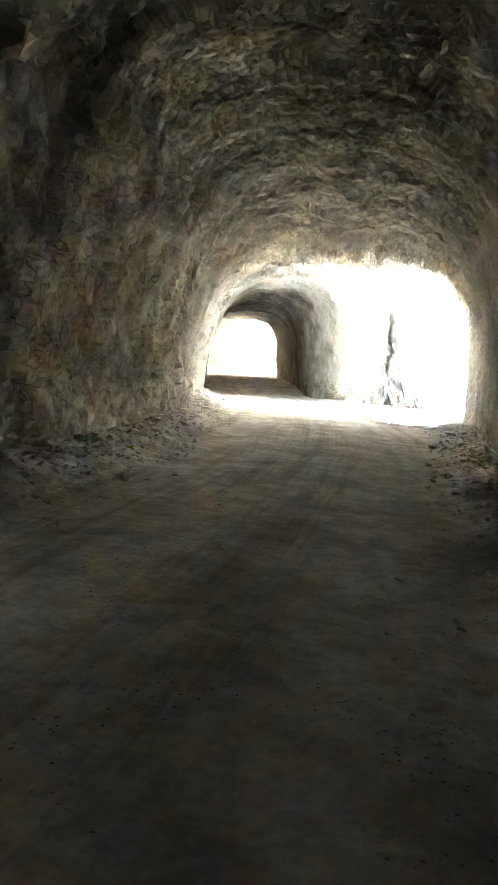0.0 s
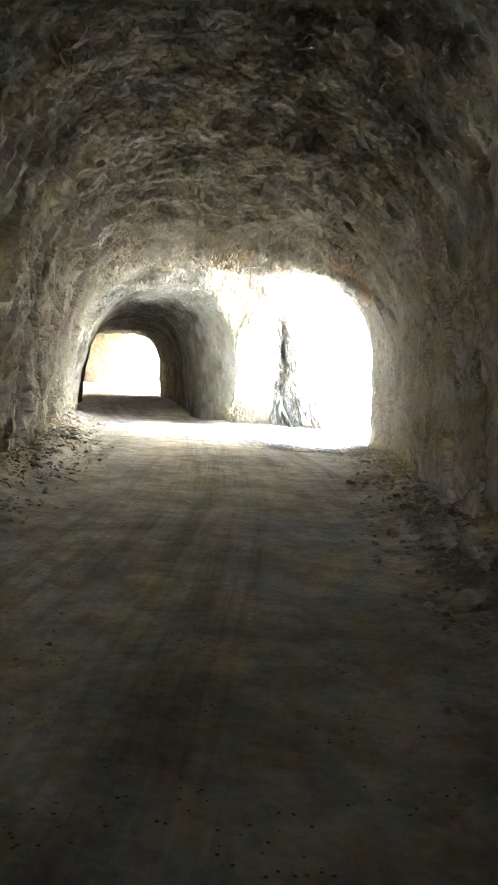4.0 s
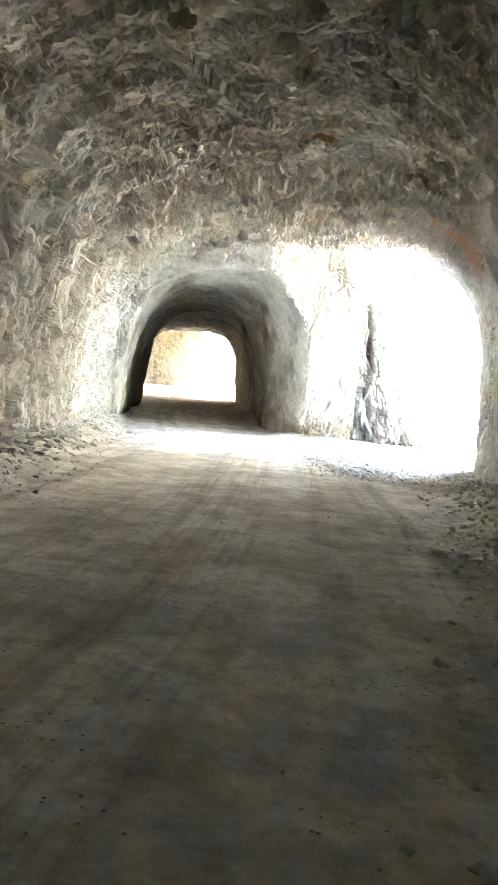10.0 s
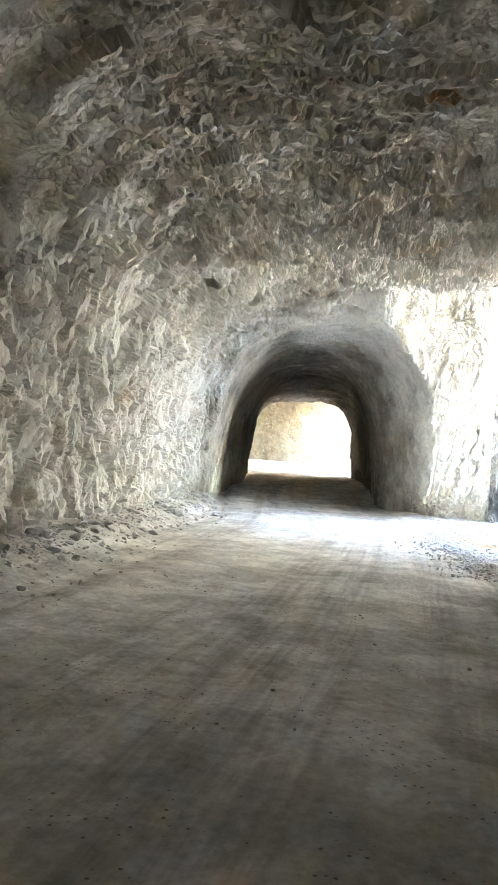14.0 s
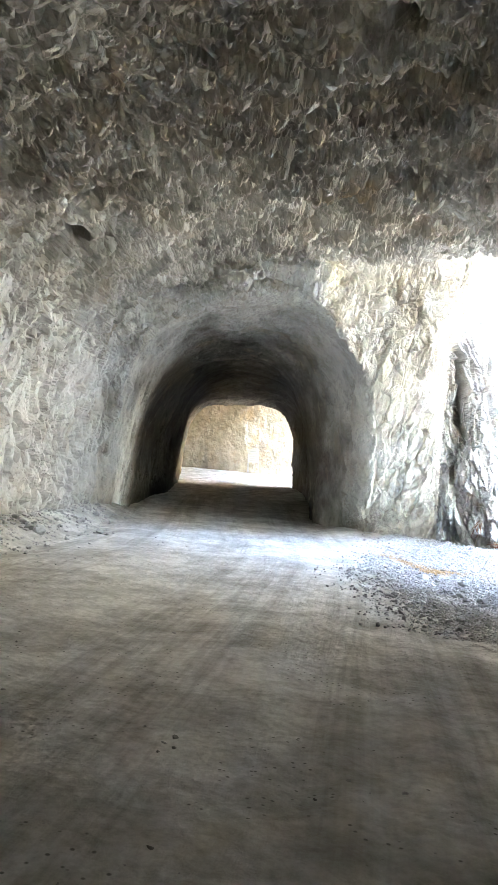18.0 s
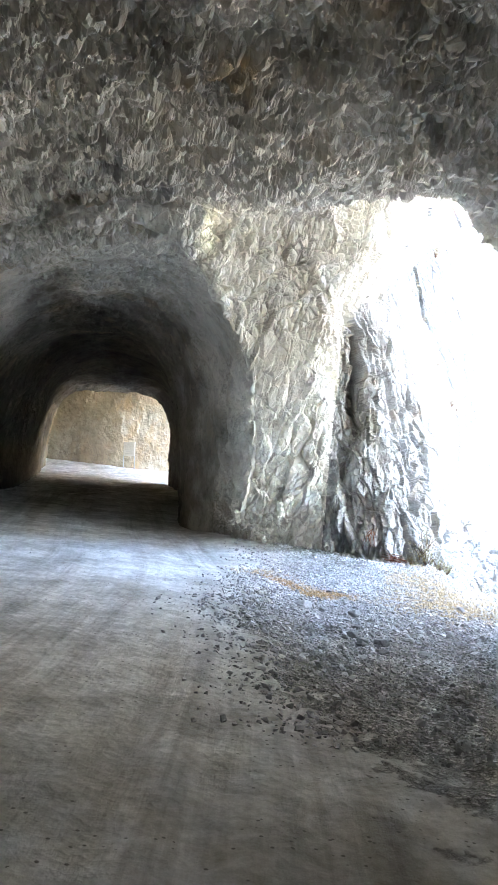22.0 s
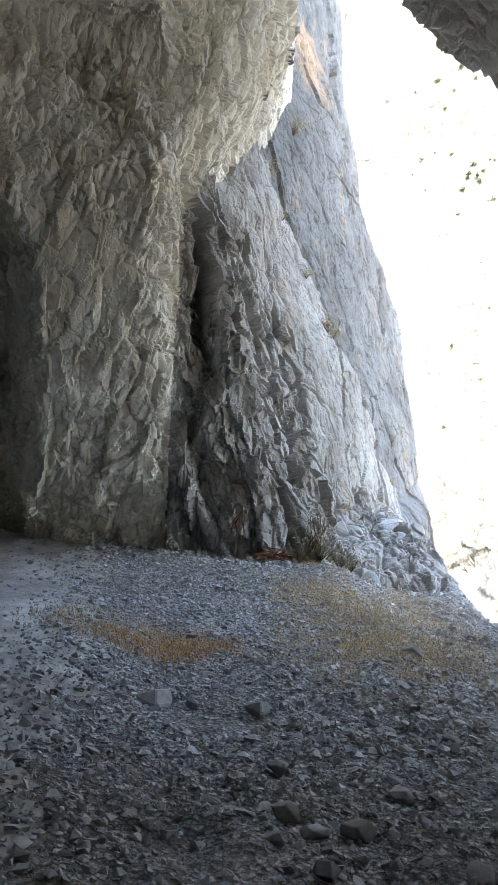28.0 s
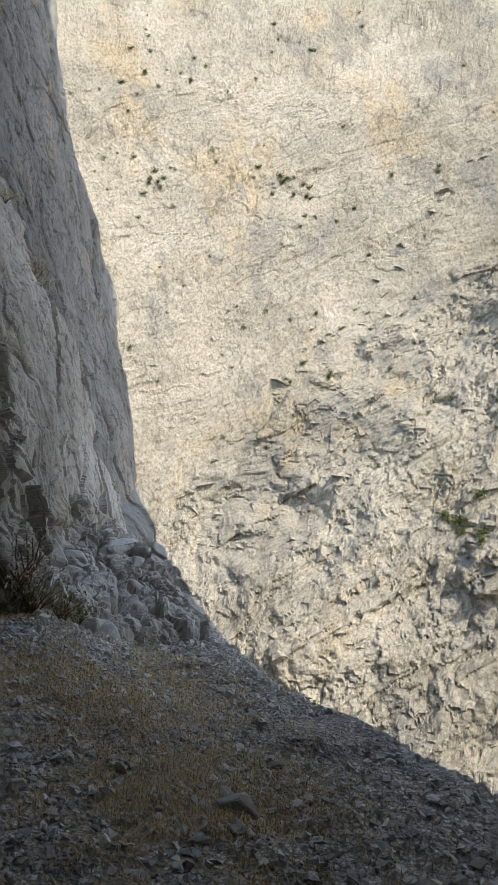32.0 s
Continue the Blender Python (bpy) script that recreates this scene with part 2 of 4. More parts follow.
# ---- plan of the place: the road runs along +y and bends to -x ----
ROAD_Y = np.array([-12.0, 0, 8, 14.5, 20.5, 25, 30.5, 34.7, 37.5, 40])
WEST_X = np.array([-1.4, -1.9, -2.65, -3.75, -5.1, -6.5, -8.5, -9.9, -10.8, -11.7])
EAST_X = np.array([4.6, 4.3, 3.8, 3.35, 2.97, 2.8, 2.35, 1.95, 1.9, 1.9])
ROOF_Z = np.array([6.1, 6.1, 6.05, 6.0, 5.95, 5.95, 6.0, 6.35, 6.75, 6.9])
VOXEL = 0.2


def cliff_base(x):
    return np.interp(x, [-14, -10.3, -4.3, -0.5, 3.2], [35.9, 36.7, 39.3, 39.1, 45.6])


EDGE_Z, EDGE_X = [0, 0.6, 1.3, 3.0, 4.9, 6.4, 8.2, 11], [2.8, 2.85, 3.15, 3.02, 2.7, 1.85, 1.12, 1.0]


def face_y(x, z):
    """The rock face at the end of the first tunnel: it leans over inside the brow and back outside it."""
    high = np.interp(x, [-14, -10.3, -6, -4.7, -3.3, -2, -1], [34.2, 34.7, 35.2, 35.6, 37.2, 37.9, 38.0])
    low = np.interp(x, [-14, -10.3, -4.3, -2, -1], [35.9, 36.7, 39.3, 39.15, 39.1])
    inside = low + (high - low) * np.clip((z - 0.3) / 4.2, 0, 1) + 0.12 * np.clip(z - 5, 0, 5)
    slab = 38.95 + 1.75 * (x + 0.5) + 0.53 * (z - 0.5)
    front = step(-0.9, 0.2, x) * step(5.8, 3.2, z)
    outside = -blend_min(-(slab - 0.5 * front), np.full_like(slab, -39.0), 0.3)
    outside = outside + 3.5 * np.clip(x - np.interp(z, EDGE_Z, EDGE_X), 0, 9)
    brow = np.interp(z, [4.9, 5.6, 6.2, 6.9, 7.5, 9], [0, 0.26, 0.62, 0.92, 1.15, 1.5])
    f = step(-0.2, 0.2, x + 2.0 + 0.02 * z - brow)
    return inside * (1 - f) + outside * f


def foot_top(x, y):
    """The leaning top of the outcrop below the slab."""
    return np.minimum(0.21 - 0.18 * (x - 0.85) + 0.26 * (y - 39.7) + 0.32 * np.clip(y - 40.3, 0, 2), 0.85)


def foot_rock(x, y, z):
    """The broken outcrop below the slab: negative inside it."""
    side = np.maximum((x - 2.05 - 0.2 * (y - 40) + 0.5 * np.clip(z, -0.4, 0.25) + 1.5 * np.clip(z - 0.25, 0, 2)) * 0.65, y - 43.0)
    return np.maximum(np.maximum((z - foot_top(x, y)) * 0.9, side), np.maximum(0.0 - x, 39.25 - y + 0.25 * (x - 1)))


def road_z(x, y):
    return np.clip(y - 39, 0, 60) * 0.047


def tunnel_1(x, y, z):
    west, east, roof = np.interp(y, ROAD_Y, WEST_X), np.interp(y, ROAD_Y, EAST_X), np.interp(y, ROAD_Y, ROOF_Z)
    c, a = (west + east) / 2, (east - west) / 2
    u, v = np.abs(x - c) / a, np.clip(z + 0.25, 0, None) / (roof + 0.25)
    k = np.where(x > c, 2.8 + 1.9 * step(23, 29, y), 2.8)
    f = (u ** k + v ** k) ** (1 / k)
    tube = (f - 1) * np.minimum(a, roof) * 0.9
    return np.maximum(np.maximum(tube, (y - face_y(x, z)) * 0.9), -11.0 - y)


def tunnel_2(x, y, z):
    along = (x + 7.2) * -0.364 + (y - 37.6) * 0.931
    across = (x + 7.2) * 0.931 + (y - 37.6) * 0.364
    right = 3.4 - 0.62 * step(0.2, 4.2, along) - 1.0 * step(1.2, 3.2, -along)
    left = 3.1 - 0.2 * step(0, 4.5, along) + 0.2 * step(-1.5, 0.6, -along)
    roof = 5.75 - 0.75 * step(0, 4.5, along) - 0.9 * step(8, 21, along)
    across = across - 0.15 + 0.25 * np.sin(along * 0.35)
    half = np.where(across > 0, right, left)
    k = 2.6 + 1.2 * step(10, 20, along)
    u, v = np.abs(across) / half, np.clip(z - road_z(x, y) + 0.25, 0, None) / (roof + 0.25)
    tube = ((u ** k + v ** k) ** (1 / k) - 1) * half * 0.9
    return np.maximum(np.maximum(tube, along - 24.0), -5.5 - along)


def gallery(x, y, z):
    """The lit place beyond the second tunnel."""
    zz = z - 0.9
    wall = y - (67.5 + 0.12 * (x + 17) + 0.06 * zz)
    hall = np.maximum(np.maximum(wall, 57.0 + 0.3 * np.clip(-13 - x, 0, 9) - y), np.maximum(zz - 5.2 - 0.02 * (x + 25), -29 - x))
    open_air = np.maximum(np.maximum(wall, 58.4 - y), -13.8 + 0.35 * (zz - 3) - x)
    return np.minimum(hall, open_air)


def outside_air(x, y, z):
    lip = 32.5 + 0.33 * z + np.interp(x, [-2.2, -0.8, -0.3, -0.1, 0.6, 1.7, 3], [1.3, 0.25, 0.25, 0.65, 1.35, 1.9, 2.1]) * step(4.6, 6.0, z)
    air = np.maximum(lip - y, y - face_y(x, z)) * 0.95
    return np.maximum(air, -2.1 - x)


def air_distance(x, y, z):
    d = np.minimum(tunnel_1(x, y, z), outside_air(x, y, z))
    d = np.maximum(d, -foot_rock(x, y, z))
    d = blend_min(d, tunnel_2(x, y, z), 0.18)
    return np.minimum(d, gallery(x, y, z))


def surface(lo, hi, size):
    """The skin between rock and air: one vertex in every cell that the skin passes, and a quad round every edge."""
    axes = [np.arange(a, b + size / 2, size) for a, b in zip(lo, hi)]
    grid = np.empty([len(a) for a in axes], np.float32)
    for n, y in enumerate(axes[1]):
        xx, zz = np.meshgrid(axes[0], axes[2], indexing="ij")
        grid[:, n, :] = air_distance(xx, np.full_like(xx, y), zz)
    inside = grid < 0
    s = [m - 1 for m in grid.shape]
    count = sum(inside[a:a + s[0], b:b + s[1], c:c + s[2]].astype(np.int8) for a in (0, 1) for b in (0, 1) for c in (0, 1))
    cell = np.argwhere((count > 0) & (count < 8))
    index = np.full(s, -1, np.int64)
    index[tuple(cell.T)] = np.arange(len(cell))
    total, hits = np.zeros((len(cell), 3)), np.zeros(len(cell))
    for axis in range(3):
        for a in (0, 1):
            for b in (0, 1):
                off = np.insert(np.array([a, b]), axis, 0)
                p = cell + off
                q = p.copy()
                q[:, axis] += 1
                u, v = grid[tuple(p.T)], grid[tuple(q.T)]
                cross = (u < 0) != (v < 0)
                f = np.where(cross, u / np.where(cross, u - v, 1), 0)
                point = off + np.zeros((len(cell), 3))
                point[:, axis] = f
                total += point * cross[:, None]
                hits += cross
    verts = (cell + total / hits[:, None]) * size + np.array(lo)
    quads = []
    for axis in range(3):
        u = np.take(inside, range(s[axis]), axis)
        v = np.take(inside, range(1, s[axis] + 1), axis)
        edge = np.argwhere(u != v)
        o1, o2 = [n for n in range(3) if n != axis]
        edge = edge[(edge[:, o1] > 0) & (edge[:, o2] > 0) & (edge[:, o1] < s[o1]) & (edge[:, o2] < s[o2])]
        corners = []
        for a, b in ((-1, -1), (0, -1), (0, 0), (-1, 0)):
            c = edge.copy()
            c[:, o1] += a
            c[:, o2] += b
            corners.append(index[tuple(c.T)])
        quad = np.stack(corners, 1)
        flip = u[tuple(edge.T)] == (axis == 1)
        quad[flip] = quad[flip][:, ::-1]
        quads.append(quad[(quad >= 0).all(1)])
    return verts, np.concatenate(quads)[:, ::-1]


def finer(verts, quads):
    """Every quad cut into four."""
    e = np.sort(np.stack([quads, np.roll(quads, -1, 1)], 2).reshape(-1, 2), 1)
    key = e[:, 0] * (len(verts) + 1) + e[:, 1]
    _, first, back = np.unique(key, return_index=True, return_inverse=True)
    mid = verts[e[first]].mean(1)
    centre = verts[quads].mean(1)
    n = len(verts)
    m = n + back.reshape(-1, 4)
    c = n + len(mid) + np.arange(len(quads))
    out = [np.stack([quads[:, k], m[:, k], c, m[:, (k + 3) % 4]], 1) for k in range(4)]
    return np.concatenate([verts, mid, centre]), np.concatenate(out)


def normals(verts, quads):
    p = verts[quads]
    f = np.cross(p[:, 2] - p[:, 0], p[:, 3] - p[:, 1])
    n = np.zeros_like(verts)
    for k in range(4):
        for axis in range(3):
            n[:, axis] += np.bincount(quads[:, k], f[:, axis], len(verts))
    return n / (np.linalg.norm(n, axis=1, keepdims=True) + 1e-12)


def sheet(name, verts, quads, material, smooth=True, values=None):
    """A mesh object from arrays, keeping only the vertices that are used."""
    used, back = np.unique(quads, return_inverse=True)
    quads = back.reshape(quads.shape)
    me = bpy.data.meshes.new(name)
    me.vertices.add(len(used))
    me.vertices.foreach_set("co", verts[used].astype(np.float32).ravel())
    me.loops.add(quads.size)
    me.loops.foreach_set("vertex_index", quads.astype(np.int32).ravel())
    me.polygons.add(len(quads))
    me.polygons.foreach_set("loop_start", np.arange(0, quads.size, quads.shape[1], dtype=np.int32))
    me.polygons.foreach_set("use_smooth", np.full(len(quads), smooth))
    me.update(calc_edges=True)
    me.materials.append(material)
    for key, value in (values or {}).items():
        me.attributes.new(key, "FLOAT", "POINT").data.foreach_set("value", value[used].astype(np.float32))
    return new(name, me)


verts, quads = surface((-30, -11.6, -0.7), (9, 70, 14.4), VOXEL)
c = verts[quads].mean(1)
quads = quads[(verts[quads][:, :, 2].max(1) > -0.7) & ~((c[:, 1] > 50) & (c[:, 0] > 1.0))]
BASE, BASE_SKIN = verts, normals(verts, quads)

# drill holes left in the roof and wall
HOLES = [(-1.77, 19.32, 5.57), (-0.87, 20.28, 5.81), (-2.70, 17.35, 4.96), (-1.89, 16.15, 5.59), (0.26, 17.23, 5.79), (-3.05, 16.13, 4.97),
         (-1.38, 23.46, 5.87), (-0.80, 25.65, 5.96), (-6.48, 29.40, 4.83), (-1.0, 17.0, 5.98), (-0.35, 19.05, 5.96), (0.83, 19.28, 5.78),
         (0.54, 25.15, 5.67), (0.89, 25.7, 5.45), (1.33, 21.2, 5.43), (2.11, 18.2, 4.92), (-0.35, 32.1, 5.7)]
HOLES = [BASE[np.argmin(((BASE - at) ** 2).sum(1))] for at in HOLES]
LEDGE_Z, LEDGE_X = [0.0, 0.9, 2.3, 3.2, 4.0, 5.0, 6.5, 9.0], [2.15, 1.9, 1.45, 1.0, 0.55, 0.1, -0.8, -1.9]


def relief(verts, skin):
    """Broken, chiselled rock: blades that lean on the walls, crags on the ceiling, tall fissures on the cliff."""
    x, y, z = verts.T
    up = np.clip(-skin[:, 2], 0, 1)
    tilted = verts @ np.array(Matrix.Rotation(radians(18), 3, "X") @ Matrix.Rotation(radians(14), 3, "Y"))
    warp = 0.22 * fbm(verts * 1.3, 2, 61)[:, None]
    big, _ = facets(tilted * (0.75, 0.75, 0.42) + warp, 11, 0.6)
    small, joint = facets(tilted * (3.0, 3.0, 1.3) + 0.6 * warp, 31, 1.1)
    chip, edge = facets(tilted * (7.5, 7.5, 2.9) + 0.8 * warp, 41, 1.1)
    flat_small, flat_joint = facets(verts @ np.array(Matrix.Rotation(radians(25), 3, 'Z')) * (3.0, 4.4, 4.4) + 0.9 * warp, 33, 1.0)
    flat_chip, _ = facets(verts @ np.array(Matrix.Rotation(radians(-20), 3, 'Z')) * (5.5, 7.5, 7.5) + 0.9 * warp, 43, 1.1)
    over = step(0.45, 0.85, up)
    small, chip, joint = small + (flat_small - small) * over, chip + (flat_chip - chip) * over, joint + (flat_joint - joint) * over
    wave = fbm(verts * 0.45, 3, 71)
    outdoors = step(-2.1, -1.75, x - np.interp(z, [4.9, 5.6, 6.2, 6.9, 7.5, 9], [0, 0.26, 0.62, 0.92, 1.15, 1.5])) * step(37.2, 38.2, y)
    inner = step(39.5, 41.5, y - 0.3 * (x + 7)) * (1 - outdoors)
    fresh = 1 - 0.5 * step(33, 36.5, y + 0.25 * (x + 4)) * (1 - step(0.0, 1.2, x + 5.0))
    fresh = fresh * (1 - 0.45 * inner)
    crag = up * step(20, 27, y) * (1 - inner)
    west = step(0.5, -1.5, x - 0.5 * (np.interp(y, ROAD_Y, WEST_X) + np.interp(y, ROAD_Y, EAST_X))) * (1 - up) * step(37, 33, y)
    face = step(35.0, 36.2, y) * (1 - up)
    east = step(0.8, 2.0, x - 0.5 * (np.interp(y, ROAD_Y, WEST_X) + np.interp(y, ROAD_Y, EAST_X))) * (1 - over) * step(36, 34, y)
    quiet = step(26, 20, y)
    calm = 1 - 0.75 * step(0.25, 0.7, fbm(verts * (0.8, 0.8, 0.5), 2, 81))
    out = 0.15 * wave + fresh * ((0.15 - 0.02 * crag) * big + calm * (1 - 0.45 * face) * (1 - 0.6 * east) * ((0.12 - 0.085 * over * quiet - 0.035 * crag) * small + (0.06 + 0.015 * west - 0.044 * over * quiet) * chip) - 0.05 * np.exp(-joint * 12) - 0.12 * (1 - calm)) * (1 - 0.8 * outdoors)
    # tall fissures and shards on the cliff outside, a smooth slab beside them
    cliffy = np.nonzero((x > -4.8) & (y > 35.5) & (y < 58))[0]
    v, zc, xc = verts[cliffy], z[cliffy], x[cliffy]
    w = warp[cliffy]
    upright = v @ np.array(Matrix.Rotation(radians(-14), 3, "Y"))
    skew = v @ np.array(Matrix.Rotation(radians(24), 3, "Y") @ Matrix.Rotation(radians(8), 3, "X"))
    slab, gap = facets(upright * (0.9, 0.9, 0.2) + 0.2 * w, 111, 0.7)
    blade, gap2 = facets(upright * (2.2, 2.2, 0.6) + 0.5 * w, 121, 0.8)
    shard, gap3 = facets(upright * (4.6, 4.6, 1.7) + 0.4 * w, 123, 1.0)
    bit, _ = facets(upright * (11, 11, 5.0) + 0.5 * w, 127, 0.9)
    flake, gap5 = facets(skew * (2.0, 2.0, 0.75) + 0.4 * w, 131, 0.9)
    chips, gap6 = facets(skew * (5.5, 5.5, 2.4) + 0.4 * w, 133, 1.0)
    line = xc - np.interp(zc, [0, 1, 2, 3, 4, 4.5, 5.2, 5.6, 8], [0.5, 0.3, 0.05, -0.25, -0.6, -0.85, -1.3, -1.5, -1.9])
    smooth_part = step(-0.15, 0.25, line + 0.15 * smooth_noise(v * (0, 0, 1.4), 86))
    low = step(0.25, 0.0, zc - 0.2 - foot_top(xc, v[:, 1])) * step(-0.1, 0.3, xc) * step(42.6, 41.8, v[:, 1])
    rough = np.maximum(1 - 0.92 * smooth_part, 0.25 * low)
    crack = step(-0.1, 0.4, fbm(v * (1.3, 1.3, 0.5), 2, 83))
    outd = outdoors[cliffy]
    wild = rough * (0.22 * blade + 0.13 * shard + 0.04 * bit - crack * (0.24 * np.exp(-gap2 * 20) + 0.09 * np.exp(-gap3 * 14)))
    still = low * (0.10 * flake + 0.02 * chips - 0.07 * np.exp(-gap5 * 22) - 0.02 * np.exp(-gap6 * 20)) + smooth_part * (0.022 * flake + 0.010 * chips - 0.03 * np.exp(-gap5 * 34) * crack * step(0, 0.4, fbm(v * 0.6, 2, 93)))
    extra = outd * (0.09 * slab - 0.08 * np.exp(-gap * 30) * crack + wild + still)
    shelf = step(-5.2, -4.4, xc) * (1 - outd) * (1 - 0.85 * step(0.1, 0.45, up[cliffy]))
    extra = extra + shelf * (0.11 * flake + 0.06 * chips + 0.025 * bit - 0.10 * np.exp(-gap5 * 20) * crack - 0.04 * np.exp(-gap6 * 12))
    # the deep crevice beside the brow, and the slab set back behind the ledge
    axis = xc + 1.74 - 0.07 * (4.5 - zc) + 0.12 * smooth_noise(v * (0, 0, 2.5), 85)
    wide = np.interp(zc, [2.6, 3.2, 4.0, 4.6, 6.0], [0.02, 0.10, 0.09, 0.05, 0.03])
    extra = extra - 0.55 * np.exp(-(axis / wide) ** 4) * step(2.7, 3.1, zc) * step(6.0, 5.5, zc) * outd
    behind = xc - np.interp(zc, LEDGE_Z, LEDGE_X) - 0.10 * smooth_noise(v * (0, 0, 1.8), 87) - 0.04 * smooth_noise(v * (0, 0, 5.0), 88)
    back = step(-0.02, 0.04, behind) * (0.18 + 0.2 * step(5.5, 3.2, zc))
    notch = 0.45 * np.exp(-((behind + 0.01) / 0.13) ** 2) * step(3.0, 3.8, zc) * step(-0.2, 0.3, smooth_noise(v * (0, 0, 1.1), 89))
    extra = extra - outd * (1 - low) * step(0.5, 1.2, zc) * (back + notch)
    out[cliffy] += extra
    out = out + 0.02 * fbm(verts * 6.0, 2, 91)
    high = np.nonzero((up > 0.25) & (y > 24) & (y < 36.4) & (z > 4.0))[0]
    h = verts[high]
    lump, seam = facets(h * (1.6, 2.3, 1.9) + 0.5 * fbm(h * 1.4, 2, 62)[:, None], 47, 0.9)
    grit, seam2 = facets(h @ np.array(Matrix.Rotation(radians(35), 3, "Z")) * (5, 7, 6) + 0.3 * fbm(h * 3, 2, 63)[:, None], 49, 0.8)
    fade = step(0.25, 0.6, up[high]) * step(24, 27, h[:, 1]) * (1 - inner[high]) * (1 - step(-2.6, -1.6, h[:, 0]) * step(32.6, 33.6, h[:, 1]))
    out[high] += fade * (0.15 * lump + 0.06 * grit - 0.12 * np.exp(-seam * 10) - 0.05 * np.exp(-seam2 * 10) - 0.16 * step(0.25, 0.7, fbm(h * 2.3, 3, 64)))
    back_of_hole = np.zeros(len(verts))
    for n, at in enumerate(HOLES):
        wide = (0.13, 0.16, 0.12)[n % 3] if n < 15 else 0.19
        d = np.linalg.norm((verts - at) * (1, 0.7, 1), axis=1)
        depth = np.where(d < 0.9, 1.0, 0.0) * np.exp(-(d / wide) ** 8)
        out, back_of_hole = out - 1.0 * depth, back_of_hole + 1.1 * depth
    d = np.linalg.norm((verts - (-4.2, 20.7, 3.8)) * (1, 0.9, 1.2), axis=1)
    out = out - 0.7 * np.exp(-(d / 0.8) ** 4)
    return verts + skin * out[:, None] + back_of_hole[:, None] * (0, 1, 0)


def broken(keep, times):
    """One stretch of the rock, cut finer and roughened."""
    used, back = np.unique(quads[keep], return_inverse=True)
    both, q = np.concatenate([BASE[used], BASE_SKIN[used]], 1), back.reshape(-1, 4)
    for _ in range(times):
        both, q = finer(both, q)
    skin = both[:, 3:] / np.linalg.norm(both[:, 3:], axis=1, keepdims=True)
    return relief(both[:, :3], skin), q, skin


c = BASE[quads].mean(1)
near_cliff = (c[:, 0] > -4.6) & (c[:, 0] < 3.5) & (c[:, 1] > 36.0) & (c[:, 1] < 46.4) & (c[:, 2] < 10.5) & (c[:, 2] > -0.3)
rim = (c[:, 0] > -4.2) & (c[:, 0] < 3.3) & (c[:, 1] > 36.2) & (c[:, 1] < 46.0) & (c[:, 2] < 10.2)
seen = (c[:, 1] > 7.0) & (c[:, 1] < 43) & (c[:, 0] > -13) & (c[:, 2] > -0.3)
core = (c[:, 1] > 7.4) & (c[:, 1] < 42.6) & (c[:, 0] > -12.5)
crown = (c[:, 1] > 24.6) & (c[:, 1] < 36.6) & (c[:, 2] > 4.4) & (c[:, 0] > -9) & ~rim
crown_core = (c[:, 1] > 24.9) & (c[:, 1] < 36.3) & (c[:, 2] > 4.7) & (c[:, 0] > -8.7)
sets = [broken(near_cliff, 3), broken(crown, 3), broken(seen & ~rim & ~crown_core, 2), broken(~(seen & core) & ~rim, 1)]
verts = np.concatenate([s[0] for s in sets])
skin = np.concatenate([s[2] for s in sets])
starts = np.cumsum([0] + [len(s[0]) for s in sets[:-1]])
quads = np.concatenate([s[1] + n for s, n in zip(sets, starts)])
wave = fbm(verts * 0.45, 3, 71)
ROCK_VERTS = verts

mid, lean = verts[quads].mean(1), skin[quads].mean(1)
roofed = lean[:, 2] < -0.62 + 0.28 * fbm(mid * 1.1, 4, 95)
inward = (mid[:, 0] + 7.2) * -0.364 + (mid[:, 1] - 37.6) * 0.931
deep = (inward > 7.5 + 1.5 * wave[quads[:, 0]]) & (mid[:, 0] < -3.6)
beyond = mid[:, 1] > 57.6
outer = (mid[:, 0] > -2.0 + np.interp(mid[:, 2], [4.9, 5.6, 6.2, 6.9, 7.5, 9], [0, 0.26, 0.62, 0.92, 1.15, 1.5])) & (mid[:, 1] > 38.2)
# west part of the gallery wall, which takes the shade-darkened tan
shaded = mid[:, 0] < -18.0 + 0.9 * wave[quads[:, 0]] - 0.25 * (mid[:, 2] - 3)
into = (verts[:, 0] + 7.2) * -0.364 + (verts[:, 1] - 37.6) * 0.931
mottle = fbm(verts * 1.1, 4, 95)
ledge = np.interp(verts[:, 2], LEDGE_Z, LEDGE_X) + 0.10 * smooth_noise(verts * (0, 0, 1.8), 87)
# vertex masks; the first grows where rock faces down, weaker near the second mouth
ROCK_MASKS = {"facing_down": step(-0.25, -0.85, skin[:, 2] + 0.3 * mottle) * (1 - 0.6 * step(34.5, 36.5, verts[:, 1] + 0.3 * (verts[:, 0] + 6))),
          # amount of painted shade, growing with depth past the second tunnel mouth
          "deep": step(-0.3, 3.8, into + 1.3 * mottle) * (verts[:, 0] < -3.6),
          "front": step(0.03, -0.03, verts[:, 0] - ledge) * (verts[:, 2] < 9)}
SETTING = {}
FLAT = ("cliff", "ceiling", "wall_west", "wall_east", "wall_portal", "wall_tunnel", "wall_gallery", "wall_gallery_inner")
